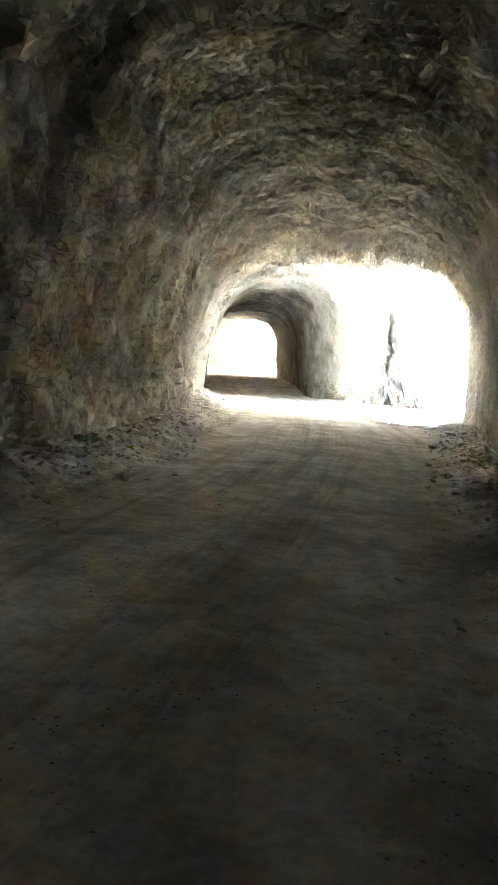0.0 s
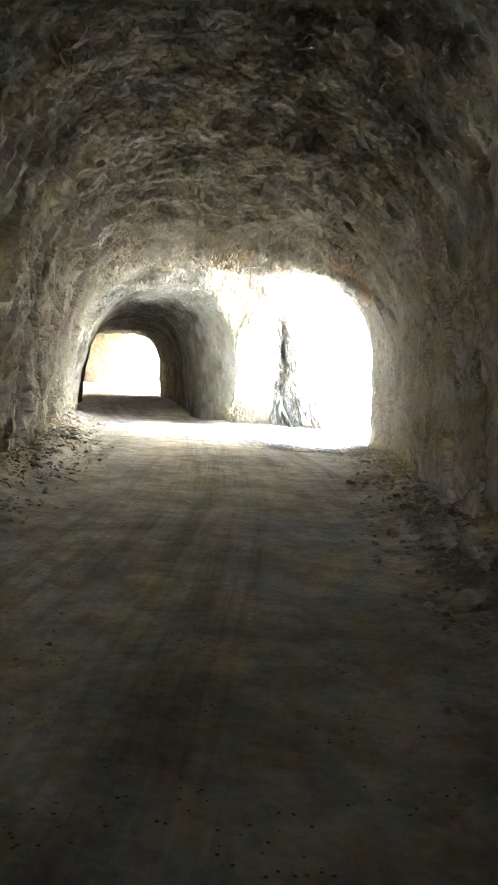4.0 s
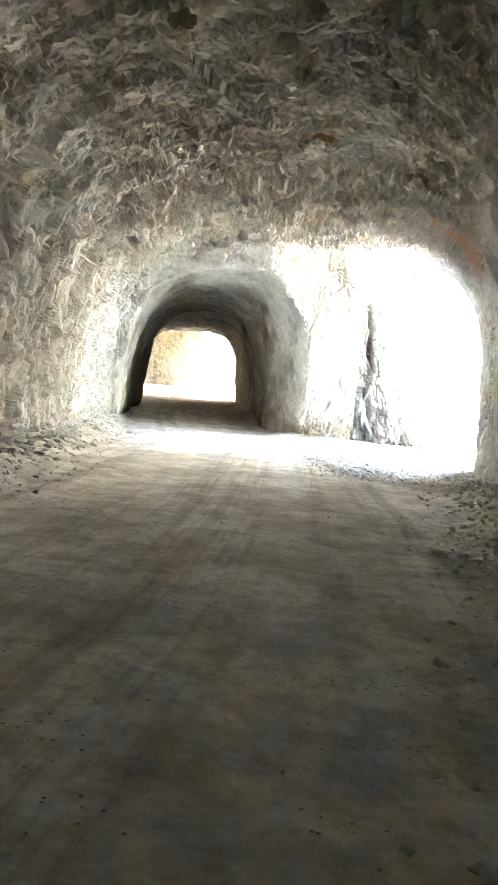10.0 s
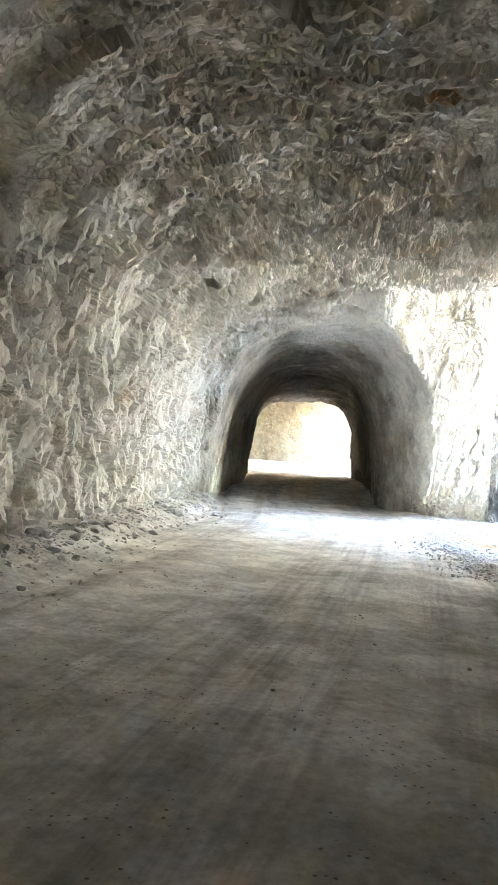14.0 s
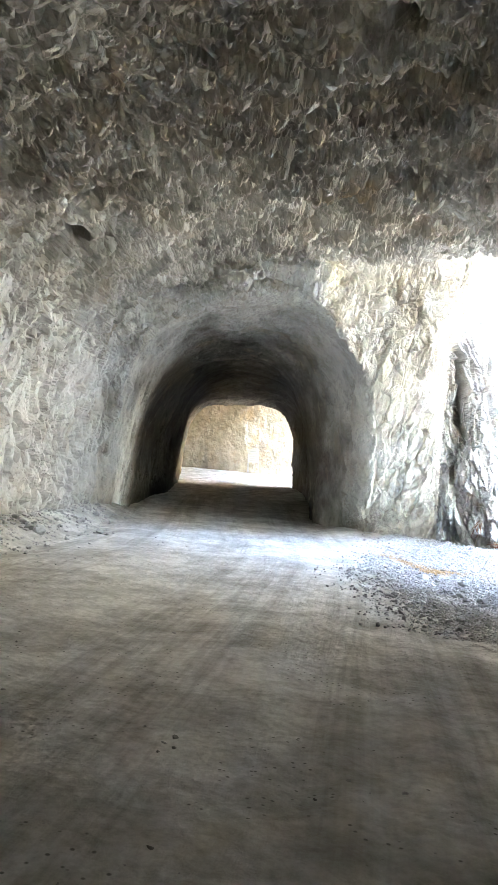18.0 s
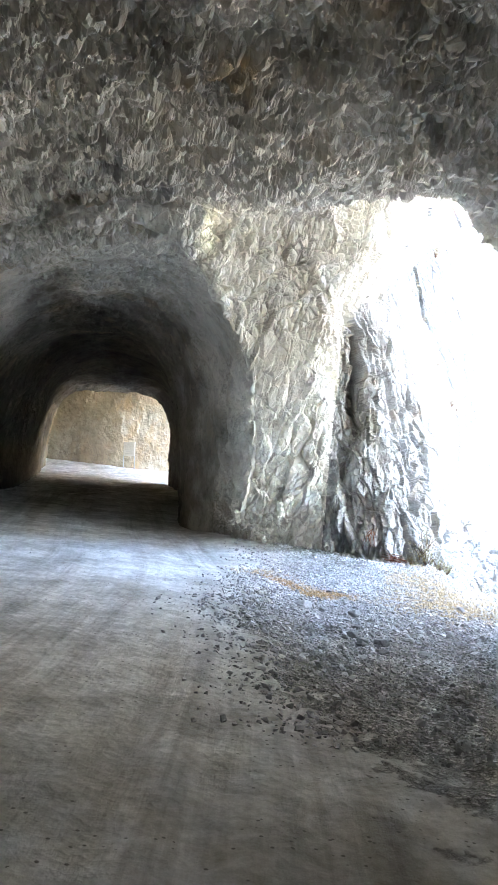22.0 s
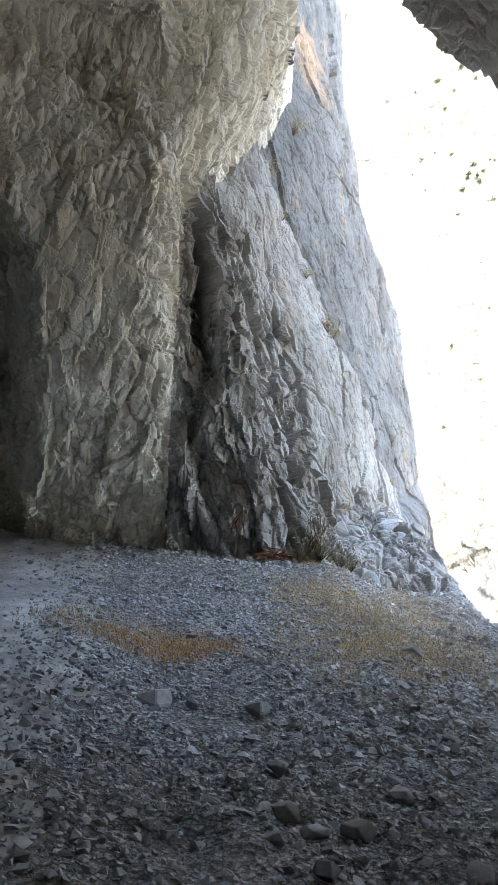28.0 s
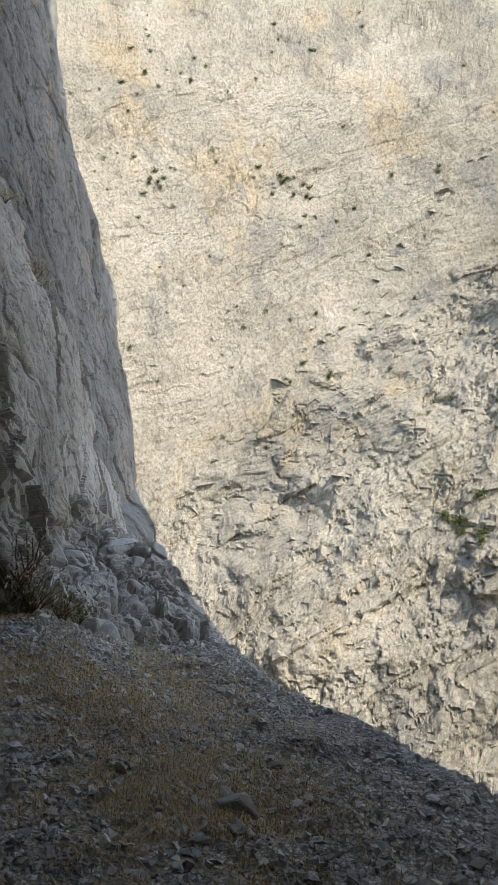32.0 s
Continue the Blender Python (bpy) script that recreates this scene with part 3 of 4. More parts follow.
for name, keep, material, label in (
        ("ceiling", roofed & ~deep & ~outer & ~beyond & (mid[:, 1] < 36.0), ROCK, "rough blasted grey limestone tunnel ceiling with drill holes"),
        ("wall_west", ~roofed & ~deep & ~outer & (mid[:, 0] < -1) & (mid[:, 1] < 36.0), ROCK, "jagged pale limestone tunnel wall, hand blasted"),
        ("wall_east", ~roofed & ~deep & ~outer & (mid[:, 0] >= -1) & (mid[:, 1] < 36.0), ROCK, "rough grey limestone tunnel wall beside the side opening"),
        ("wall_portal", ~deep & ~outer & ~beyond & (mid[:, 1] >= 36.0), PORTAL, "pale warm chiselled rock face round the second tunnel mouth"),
        ("wall_tunnel", deep & ~beyond, LINING, "rough rock lining of the second tunnel with painted-in darkness"),
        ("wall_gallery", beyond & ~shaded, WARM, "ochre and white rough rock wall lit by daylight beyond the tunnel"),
        ("wall_gallery_inner", beyond & shaded, TAN, "smooth tan rock wall with painted shade beyond the second tunnel"),
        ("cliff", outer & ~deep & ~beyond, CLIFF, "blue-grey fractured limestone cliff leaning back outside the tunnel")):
    SETTING[name] = tagged(sheet(name, verts, quads[keep], material, name not in FLAT, ROCK_MASKS), label, "wall" if name != "ceiling" else "ceiling", kind="structure")


# ---- ground ----
def ground_z(x, y):
    west, east = np.interp(y, ROAD_Y, WEST_X), np.interp(y, ROAD_Y, EAST_X)
    z = road_z(x, y)
    inside = y < 36
    z = z + 0.30 * step(1.3, 0.1, x - west) * (y < 38) + 0.22 * step(1.2, 0.1, east - x) * (y < 33)
    side = np.interp(y, [26, 27.7, 31.3, 36, 40], [-0.3, -0.8, -2.1, -2.6, -3.6])
    berm = step(0.0, 1.2, x - side) * step(27, 31, y) * (y < 46)
    z = z - 0.2 * berm * (1 - step(36, 38.3, y)) + 0.16 * step(-5.5, -4.3, x) * step(37, 39, y) * (y < 46)
    brink = np.interp(y, [33, 35.3, 37, 39.4, 41, 46], [2.9, 2.45, 2.35, 2.3, 2.55, 2.9])
    over = np.clip(x - brink, 0, None) * (y > 33.2)
    z = z - 0.40 * step(0.2, 1.5, x) * step(36.3, 38.2, y) * (y < 46)
    return z - over * 1.1 - 0.35 * np.clip(over, 0, 1)


def verge(y):
    """Where the packed road ends and the loose gravel beside the opening begins."""
    return np.interp(y, [26, 27.7, 31.3, 36, 40], [-0.3, -0.8, -2.1, -2.6, -3.6])


def lane_x(y):
    """The line that the wheels follow."""
    return np.interp(y, [-12, 5, 10, 15, 18, 21.6, 25, 28, 31, 34, 40, 46], [2.6, 1.9, 1.5, 1.0, 0.5, -0.15, -0.95, -1.6, -2.3, -3.3, -6.0, -8.5])


def ground_points(x, y):
    """The ground's height with its ruts, ripples and loose heaps."""
    p = np.stack([x, y, np.zeros(len(x))], 1)
    z = ground_z(x, y)
    loose = np.clip(step(-0.3, 1.0, x - verge(y)) * step(25, 30, y), 0, 1)
    west, east = np.interp(y, ROAD_Y, WEST_X), np.interp(y, ROAD_Y, EAST_X)
    loose = np.maximum(loose, np.maximum(step(1.5, 0.5, x - west), step(1.4, 0.4, east - x)))
    rut = sum(np.exp(-((x - lane_x(y) - at) / 0.15) ** 2) for at in (0.0, 0.45, 1.0, -1.5)) * (y < 40)
    z = z + 0.03 * fbm(p * 0.7, 3, 131) - 0.018 * rut
    return z + 0.012 * fbm(p * 4, 2, 141) + loose * (0.035 * fbm(p * 5.5, 3, 151))


def ground_grid(xs, ys):
    xx, yy = np.meshgrid(xs, ys, indexing="ij")
    p = np.stack([xx.ravel(), yy.ravel(), ground_points(xx.ravel(), yy.ravel())], 1)
    n, m = len(xs), len(ys)
    a = (np.arange(n - 1)[:, None] * m + np.arange(m - 1)[None]).ravel()
    return p, np.stack([a, a + m, a + m + 1, a + 1], 1)


k = Nodes("packed_dust")
lane = k.add("ShaderNodeAttribute")
lane.attribute_name = "lane"
along = k.add("ShaderNodeSeparateXYZ")
k.join(k.where, along.inputs[0])
wheel = k.add("ShaderNodeCombineXYZ")
k.join(lane.outputs["Fac"], wheel.inputs[0])
k.join(k.math("MULTIPLY", along.outputs[1], 0.035), wheel.inputs[1])
wheel = wheel.outputs[0]
blot = k.stretched(0.85, 0.8, 1.0, 0, 0, -20)
tone = k.ramp(k.noise(1.0, 9, 0.70, blot), (0.40, (0.62, 0.605, 0.56)), (0.49, (0.74, 0.725, 0.685)), (0.555, (0.90, 0.885, 0.845)))
tone = k.mix(1.0, tone, k.ramp(k.noise(3.6, 6, 0.68, blot), (0.40, (0.80, 0.79, 0.77)), (0.54, (1, 1, 1))), "MULTIPLY")
driven = k.ramp(k.noise(0.9, 2, 0.5, wheel), (0.44, (0, 0, 0)), (0.54, (1, 1, 1)))
rut = k.mix(1.0, k.ramp(k.noise(3.0, 3, 0.5, wheel), (0.40, (0.77, 0.76, 0.745)), (0.54, (1, 1, 1))), k.ramp(k.noise(15, 3, 0.6, wheel), (0.36, (0.84, 0.83, 0.82)), (0.55, (1, 1, 1))), "MULTIPLY")
tone = k.mix(1.0, tone, k.mix(driven, (1.0, 1.0, 1.0), rut), "MULTIPLY")
shift = k.math("ADD", lane.outputs["Fac"], k.math("MULTIPLY", k.math("SUBTRACT", k.noise(0.8, 5, 0.6), 0.5), 3.0))
packed = k.ramp(k.math("ADD", k.math("MULTIPLY", shift, 0.2), 0.5), (0.22, (0, 0, 0)), (0.62, (1, 1, 1)))
tone = k.mix(1.0, tone, k.mix(packed, (1.0, 1.0, 1.0), (0.86, 0.855, 0.845)), "MULTIPLY")
tone = k.mix(1.0, tone, k.ramp(k.noise(14, 8, 0.7), (0.3, (0.76, 0.75, 0.73)), (0.58, (1, 1, 1))), "MULTIPLY")
chip = k.ramp(k.cells(16), (0.10, (1, 1, 1)), (0.2, (0, 0, 0)))
tone = k.mix(k.math("MULTIPLY", chip, k.math("GREATER_THAN", k.noise(1.3, 3), 0.54)), tone, (0.20, 0.19, 0.17))
# the loose bed of crushed stone beside the road
bed = k.ramp(k.noise(0.8, 7, 0.65), (0.36, (0.42, 0.403, 0.37)), (0.5, (0.53, 0.513, 0.485)), (0.64, (0.64, 0.63, 0.60)))
for scale, low, gap in ((24, 0.62, 0.10), (52, 0.7, 0.14)):
    bed = k.mix(1.0, bed, k.ramp(k.cells(scale, out="Color"), (0.1, (low, low, low)), (0.9, (1.35, 1.35, 1.35))), "MULTIPLY")
    bed = k.mix(1.0, bed, k.ramp(k.cells(scale, None, "DISTANCE_TO_EDGE"), (0.0, (0.5, 0.49, 0.48)), (gap, (1, 1, 1))), "MULTIPLY")
for x, y, z, r in ((-1.55, 35.2, 0, 0.9), (-2.2, 35.6, 0, 0.5), (0.55, 35.6, 0, 1.3), (0.3, 37.4, 0, 1.2), (1.4, 38.2, 0, 0.8), (0.0, 39.0, 0, 0.7)):
    bed = k.mix(k.math("MULTIPLY", k.spot(x, y, z, r), 0.75), bed, (0.52, 0.385, 0.23))
edge = k.add("ShaderNodeAttribute")
edge.attribute_name = "loose"
ragged = k.math("ADD", edge.outputs["Fac"], k.math("MULTIPLY", k.math("SUBTRACT", k.noise(2.2, 8, 0.68), 0.5), 1.7))
loose = k.ramp(ragged, (0.40, (0, 0, 0)), (0.62, (1, 1, 1)))
tone = k.mix(loose, tone, bed)
n = k.bump(k.noise(2.8, 7, 0.62, blot), 0.03, 0.5)
n = k.bump(k.noise(14, 3, 0.6, wheel), 0.012, 0.5, n)
n = k.bump(k.cells(13), 0.02, 0.45, n)
n = k.bump(k.math("MULTIPLY", k.cells(24), loose), 0.05, 0.9, n)
n = k.bump(k.math("MULTIPLY", k.noise(38, 6, 0.75), loose), 0.03, 0.7, n)
n = k.bump(k.noise(45, 6, 0.7), 0.012, 0.8, n)
DUST = k.done(tone, 0.95, n)


def looseness(ob):
    """Stores on every vertex how far it lies from the packed road towards the loose verge."""
    me = ob.data
    co = np.empty(len(me.vertices) * 3, np.float32)
    me.vertices.foreach_get("co", co)
    x, y = co[0::3].astype(float), co[1::3].astype(float)
    value = step(-0.5, 1.4, x - verge(y)) * step(24, 29, y) * (y < 46.5)
    me.attributes.new("lane", "FLOAT", "POINT").data.foreach_set("value", (x - lane_x(y)).astype(np.float32))
    me.attributes.new("loose", "FLOAT", "POINT").data.foreach_set("value", value.astype(np.float32))
    return ob


xs = np.arange(-15.5, 9.01, 0.09)
p, q = ground_grid(xs, np.arange(-13.0, 47, 0.12))
c = p[q].mean(1)
gravelly = (c[:, 1] > 25.5) & (c[:, 0] > verge(c[:, 1]))
tagged(looseness(sheet("road", p, q[~gravelly], DUST)), "dusty pale unpaved tunnel road with tyre ruts", "road", kind="structure")
tagged(looseness(sheet("ground", p, q[gravelly], DUST)), "loose grey crushed gravel verge sloping to the gorge", "ground", kind="structure")
p, q = ground_grid(np.arange(-31, 0.2, 0.3), np.arange(46.8, 71, 0.3))
tagged(looseness(sheet("road", p, q, DUST)), "pale dusty road running on through the far tunnel", "road", kind="structure")


# ---- gorge: the far wall, lit by the sun, and its floor ----
def gorge():
    az = np.radians(np.concatenate([np.arange(-14, 7, 0.8), np.arange(7, 42, 0.115), np.arange(42, 96, 0.9)]))
    zz = np.concatenate([np.arange(-75, -62, 2), np.arange(-62, 140, 0.55), np.arange(140, 222, 3)])
    aa, hh = np.meshgrid(az, zz, indexing="ij")
    deg, flat = np.degrees(aa).ravel(), hh.ravel()
    p = np.stack([aa.ravel() * 170, np.zeros(aa.size), flat], 1)
    ridge = 19 + 0.253 * flat + 2.0 * fbm(p * 0.03, 3, 205) + 0.8 * fbm(p * 0.13, 3, 207)
    near = 0.08 * step(-0.5, 0.6, deg - ridge) + 0.92 * step(0, 15, deg - ridge)
    r = 215 - 26 * near + 0.30 * (flat + 75) - 6 * step(-55, -75, flat)
    bend = 4 * fbm(p * 0.05, 4, 203)[:, None]
    slant = p @ np.array([[0.88, 0, 0.47], [0, 1, 0], [-0.47, 0, 0.88]]) + bend * (1, 0, 1)
    near_part = step(-2, 2, deg - ridge)
    block, j = facets(slant * (0.12, 0, 0.05) + 0.3 * fbm(p * 0.12, 3, 206)[:, None], 221, 0.8)
    lump, j2 = facets(slant * (0.30, 0, 0.13) + 0.35 * fbm(p * 0.3, 3, 208)[:, None], 241, 0.9)
    bit, _ = facets(slant * (0.8, 0, 0.45) + 0.3 * fbm(p * 0.6, 2, 209)[:, None], 251, 1.0)
    crag = sum(a * np.abs(smooth_noise(slant * (f, 0, 0.42 * f) + 9.7 * f, 261 + n)) for n, (f, a) in enumerate(((0.045, 3.2), (0.10, 2.0), (0.23, 1.3), (0.5, 0.8), (1.1, 0.5))))
    close = 0.30 + 0.70 * near_part
    r = r - 2.5 * fbm(slant * (0.02, 0, 0.012), 5, 271) + close * (1.3 * crag - 1.0 * block - 0.75 * lump - 0.35 * bit)
    r = r - 1.5 * np.exp(-((deg - ridge - 0.8) / 1.4) ** 2) * (0.6 + fbm(p * 0.1, 4, 281))
    r = r - 4.0 * fbm(slant * (0.035, 0, 0.016), 3, 297) * (0.5 + 0.5 * near_part)
    some = step(-0.1, 0.5, fbm(p * 0.035, 3, 283))
    r = r + close * (0.8 * np.exp(-j * 22) * some + 0.4 * np.exp(-j2 * 12) * some)
    # a block standing out of the wall
    q = np.hypot((deg - 39.8) / 2.4, (np.degrees(np.arctan2(flat - 1.6, 185)) + 6.0) / 2.8) + 0.4 * fbm(p * 0.2, 4, 285)
    r = r - 4 * step(0, 0.5, 1 - q)
    top = 172 + 50 * step(6.6, 8.4, deg) + 4 * smooth_noise(p * (0.08, 0, 0), 5)
    h = np.minimum(flat, top)
    r = r + np.clip(flat - top, 0, None) * 3
    p = np.stack([-0.9 + r * np.sin(aa.ravel()), 31.5 + r * np.cos(aa.ravel()), h], 1)
    n, m = aa.shape
    a = (np.arange(n - 1)[:, None] * m + np.arange(m - 1)[None]).ravel()
    return p, np.stack([a, a + m, a + m + 1, a + 1], 1)


k = Nodes("far_limestone")
tone = k.ramp(k.noise(0.035, 9, 0.62), (0.34, (0.172, 0.167, 0.149)), (0.5, (0.212, 0.206, 0.185)), (0.66, (0.25, 0.243, 0.22)))
ochre = k.ramp(k.noise(0.03, 9, 0.7, k.stretched(1, 1, 0.7)), (0.53, (0, 0, 0)), (0.66, (0.6, 0.6, 0.6)))
tone = k.mix(ochre, tone, (0.245, 0.195, 0.125))
grey = k.ramp(k.noise(0.05, 8, 0.66, k.stretched(1, 1, 0.6, 0, 30)), (0.54, (0, 0, 0)), (0.60, (0.8, 0.8, 0.8)))
tone = k.mix(grey, tone, (0.152, 0.154, 0.15))
streak = k.ramp(k.noise(0.30, 6, 0.65, k.stretched(1, 1, 0.14, 0, 5)), (0.36, (0.80, 0.80, 0.80)), (0.54, (1, 1, 1)))
tone = k.mix(k.ramp(k.noise(0.04, 3), (0.45, (0, 0, 0)), (0.6, (1, 1, 1))), tone, k.mix(1.0, tone, streak, "MULTIPLY"))
tone = k.mix(1.0, tone, k.ramp(k.noise(1.3, 9, 0.82, k.stretched(1, 1, 0.6, 0, 20)), (0.38, (0.46, 0.45, 0.42)), (0.53, (1, 1, 1)), (0.7, (1.12, 1.12, 1.12))), "MULTIPLY")
bent = k.add("ShaderNodeVectorMath")
bent.operation = "ADD"
wobble = k.add("ShaderNodeTexNoise", Scale=0.25, Detail=5.0)
k.join(k.where, wobble.inputs["Vector"])
far = k.add("ShaderNodeVectorMath")
far.operation = "SCALE"
far.inputs["Scale"].default_value = 5.0
k.join(wobble.outputs["Color"], far.inputs[0])
k.join(k.stretched(1, 1, 0.45, 0, 14), bent.inputs[0])
k.join(far.outputs[0], bent.inputs[1])
for scale, low in ((0.14, 0.6), (0.42, 0.7)):
    joint = k.ramp(k.cells(scale, bent.outputs[0], "DISTANCE_TO_EDGE"), (0.0, (low, low * 0.98, low * 0.95)), (0.05, (1, 1, 1)))
    here = k.ramp(k.noise(scale * 0.6, 4), (0.45, (0, 0, 0)), (0.6, (1, 1, 1)))
    tone = k.mix(here, tone, k.mix(1.0, tone, joint, "MULTIPLY"))
n = k.bump(k.noise(0.5, 10, 0.75, k.stretched(1, 1, 0.5, 0, 20)), 1.3, 0.9)
n = k.bump(k.noise(2.2, 8, 0.7), 0.35, 0.9, n)
FAR = k.done(tone, 0.95, n)
p, q = gorge()
GORGE = p
tagged(sheet("backdrop", p, q, FAR, False), "sunlit pale limestone gorge wall with ochre stains", "cliff", kind="structure")

xx, yy = np.meshgrid(np.linspace(8.8, 500, 60), np.linspace(-300, 700, 90), indexing="ij")
zz = np.maximum(-75, -8 - 1.1 * (xx - 8.8)) + 1.5 * fbm(np.stack([xx.ravel(), yy.ravel(), 0 * xx.ravel()], 1) * 0.05, 3, 301).reshape(xx.shape)
p = np.stack([xx.ravel(), yy.ravel(), zz.ravel()], 1)
a = (np.arange(59)[:, None] * 90 + np.arange(89)[None]).ravel()
tagged(sheet("ground", p, np.stack([a, a + 90, a + 91, a + 1], 1), FAR), "pale stony gorge floor far below the road", "ground", kind="structure")


# ---- the mountain over the tunnels: unseen sheets that block sun and sky ----
def mountain(ys, zs, place, name, label):
    """A steep outer face of the mountain, leaning back with height."""
    yy, zz = np.meshgrid(ys, zs, indexing="ij")
    p = np.stack([0 * yy.ravel(), yy.ravel(), zz.ravel()], 1)
    p = place(p, 1.2 * fbm(p * 0.09, 4, 401))
    m = len(zs)
    a = (np.arange(len(ys) - 1)[:, None] * m + np.arange(m - 1)[None]).ravel()
    tagged(sheet(name, p, np.stack([a, a + m, a + m + 1, a + 1], 1), CLIFF), label, "mountain", kind="structure")


# unseen; keeps the opening and the cliff out of the sun
mountain(np.concatenate([np.linspace(-160, 30, 40), np.linspace(31, 34.9, 6)]), np.linspace(-20, 130, 60),
         lambda p, w: np.stack([9.5 - 0.12 * p[:, 2] + w, p[:, 1], p[:, 2]], 1), "mountain_south", "unseen steep grey limestone mountain side shading the road opening")
# unseen; leans over the gallery to cut down its skylight
mountain(np.linspace(-70, 1.5, 40), np.linspace(9, 120, 50),
         lambda p, w: np.stack([p[:, 1], 70.2 - 0.35 * np.clip(p[:, 2] - 9, 0, 30) + w * 0.5, p[:, 2]], 1), "mountain_north", "unseen limestone mountain side cutting skylight over the far gallery")
mountain(np.linspace(47.5, 57.5, 12), np.linspace(14.2, 110, 40),
         lambda p, w: np.stack([-1.5 - 0.12 * (p[:, 2] - 14) + w * 0.4, p[:, 1], p[:, 2]], 1), "mountain_middle", "unseen limestone buttress cutting skylight above the second tunnel")
# unseen; added to block direct sun on the gallery wall
mountain(np.linspace(-45, -1.5, 24), np.linspace(8.6, 110, 40),
         lambda p, w: np.stack([p[:, 1], 57.2 - 0.12 * (p[:, 2] - 9.5) + w * 0.4, p[:, 2]], 1), "mountain_back", "unseen limestone mountain side keeping sun off the far gallery")


def sun_cap(name, x0, x1, y0, y1, z):
    """An unseen sheet added over the tunnels to close them against stray sun."""
    xx, yy = np.meshgrid(np.linspace(x0, x1, 30), np.linspace(y0, y1, 40), indexing="ij")
    p = np.stack([xx.ravel(), yy.ravel(), z + 0.3 * fbm(np.stack([xx.ravel(), yy.ravel(), 0 * xx.ravel()], 1) * 0.3, 2, 403)], 1)
    a = (np.arange(29)[:, None] * 40 + np.arange(39)[None]).ravel()
    tagged(sheet(name, p, np.stack([a, a + 40, a + 41, a + 1], 1), CLIFF), "unseen grey rock sheet keeping stray sun out of the tunnels", "mountain", kind="structure")


# unseen covers that block sun leaking through the rock skin
sun_cap("mountain_core_south", -31, 8, -13, 33.2, 9.0)
sun_cap("mountain_core_middle", -31, -3.4, 33.2, 57.4, 9.0)


# ---- things ----
def part(name, bm, material, parent=None, label=""):
    """Links a bmesh as one mesh object, under a thing or a part if one is given."""
    me = bpy.data.meshes.new(name)
    bm.to_mesh(me)
    bm.free()
    me.materials.append(material)
    ob = new(name, me)
    ob.parent = parent
    return tagged(ob, label)


def rng(seed):
    return np.random.default_rng(seed)


def stone_bmesh(seed, flat=0.7, corners=13):
    """An angular broken stone about 1 across: the hull of a few random points, standing on z = 0."""
    r = rng(seed)
    bm = bmesh.new()
    for _ in range(corners):
        v = r.normal(size=3)
        v = v / np.linalg.norm(v) * (0.42 + 0.12 * r.random())
        bm.verts.new((v[0] * 1.15, v[1] * 0.9, v[2] * flat + 0.3 * flat))
    hull = bmesh.ops.convex_hull(bm, input=bm.verts)
    bmesh.ops.delete(bm, geom=list({g for g in hull["geom_interior"] + hull["geom_unused"] if isinstance(g, bmesh.types.BMVert)}), context="VERTS")
    return bm


def stone_material(name, a, b, c):
    k = Nodes(name)
    random_tone = k.add("ShaderNodeObjectInfo").outputs["Random"]
    island = k.t.nodes.new("ShaderNodeNewGeometry").outputs["Random Per Island"]
    pick = k.math("FRACT", k.math("ADD", random_tone, island))
    tone = k.ramp(pick, (0.0, a), (0.55, b), (1.0, c))
    tone = k.mix(1.0, tone, k.ramp(k.noise(18, 7, 0.65), (0.3, (0.65, 0.64, 0.62)), (0.6, (1, 1, 1))), "MULTIPLY")
    return k.done(tone, 0.93, k.bump(k.noise(50, 6, 0.7), 0.008, 0.8))


STONE = stone_material("broken_limestone", (0.42, 0.414, 0.40), (0.60, 0.595, 0.58), (0.78, 0.775, 0.76))
DARK_STONE = stone_material("dark_broken_stone", (0.28, 0.27, 0.255), (0.40, 0.39, 0.37), (0.52, 0.51, 0.49))
SHAPES = []
for n in range(7):
    bm = stone_bmesh(500 + n, 0.75, 9)
    bmesh.ops.triangulate(bm, faces=bm.faces)
    bm.verts.index_update()
    SHAPES.append((np.array([v.co[:] for v in bm.verts]), np.array([[v.index for v in f.verts] for f in bm.faces])))
    bm.free()


def scatter(name, places, sizes, material, label, category, seed):
    """A bed of many small stones, far too many to count, as one mesh."""
    r = rng(seed)
    all_v, all_f, count = [], [], 0
    kinds = r.integers(0, len(SHAPES), len(places))
    for n, (sv, sf) in enumerate(SHAPES):
        at, size = places[kinds == n], sizes[kinds == n]
        a = r.random(len(at)) * 6.283
        c, s = np.cos(a)[:, None], np.sin(a)[:, None]
        v = np.stack([c * sv[:, 0] - s * sv[:, 1], s * sv[:, 0] + c * sv[:, 1], np.repeat(sv[None, :, 2], len(at), 0)], 2)
        v = v * (size[:, None, None] * r.uniform(0.75, 1.25, (len(at), 1, 3))) + at[:, None]
        f = sf[None] + (np.arange(len(at)) * len(sv))[:, None, None] + count
        all_v.append(v.reshape(-1, 3))
        all_f.append(f.reshape(-1, 3))
        count += len(at) * len(sv)
    ob = sheet(name, np.concatenate(all_v), np.concatenate(all_f), material, False)
    return tagged(ob, label, category, kind="stuff")


def on_ground(x, y, sink):
    return np.stack([x, y, ground_points(x, y) - sink], 1)


# crushed gravel of the verge, thicker towards the opening
r = rng(1)
x, y = r.uniform(-4.2, 2.6, 110000), r.uniform(27, 41, 110000)
keep = (x > verge(y) + 0.5 * r.normal(size=len(x)) * 0.7) & (r.random(len(x)) < 0.35 + 0.4 * step(27, 33, y)) & (y < cliff_base(x) + 0.3)
keep &= fbm(np.stack([x, y, 0 * x], 1) * 0.9, 2, 17) > -0.75
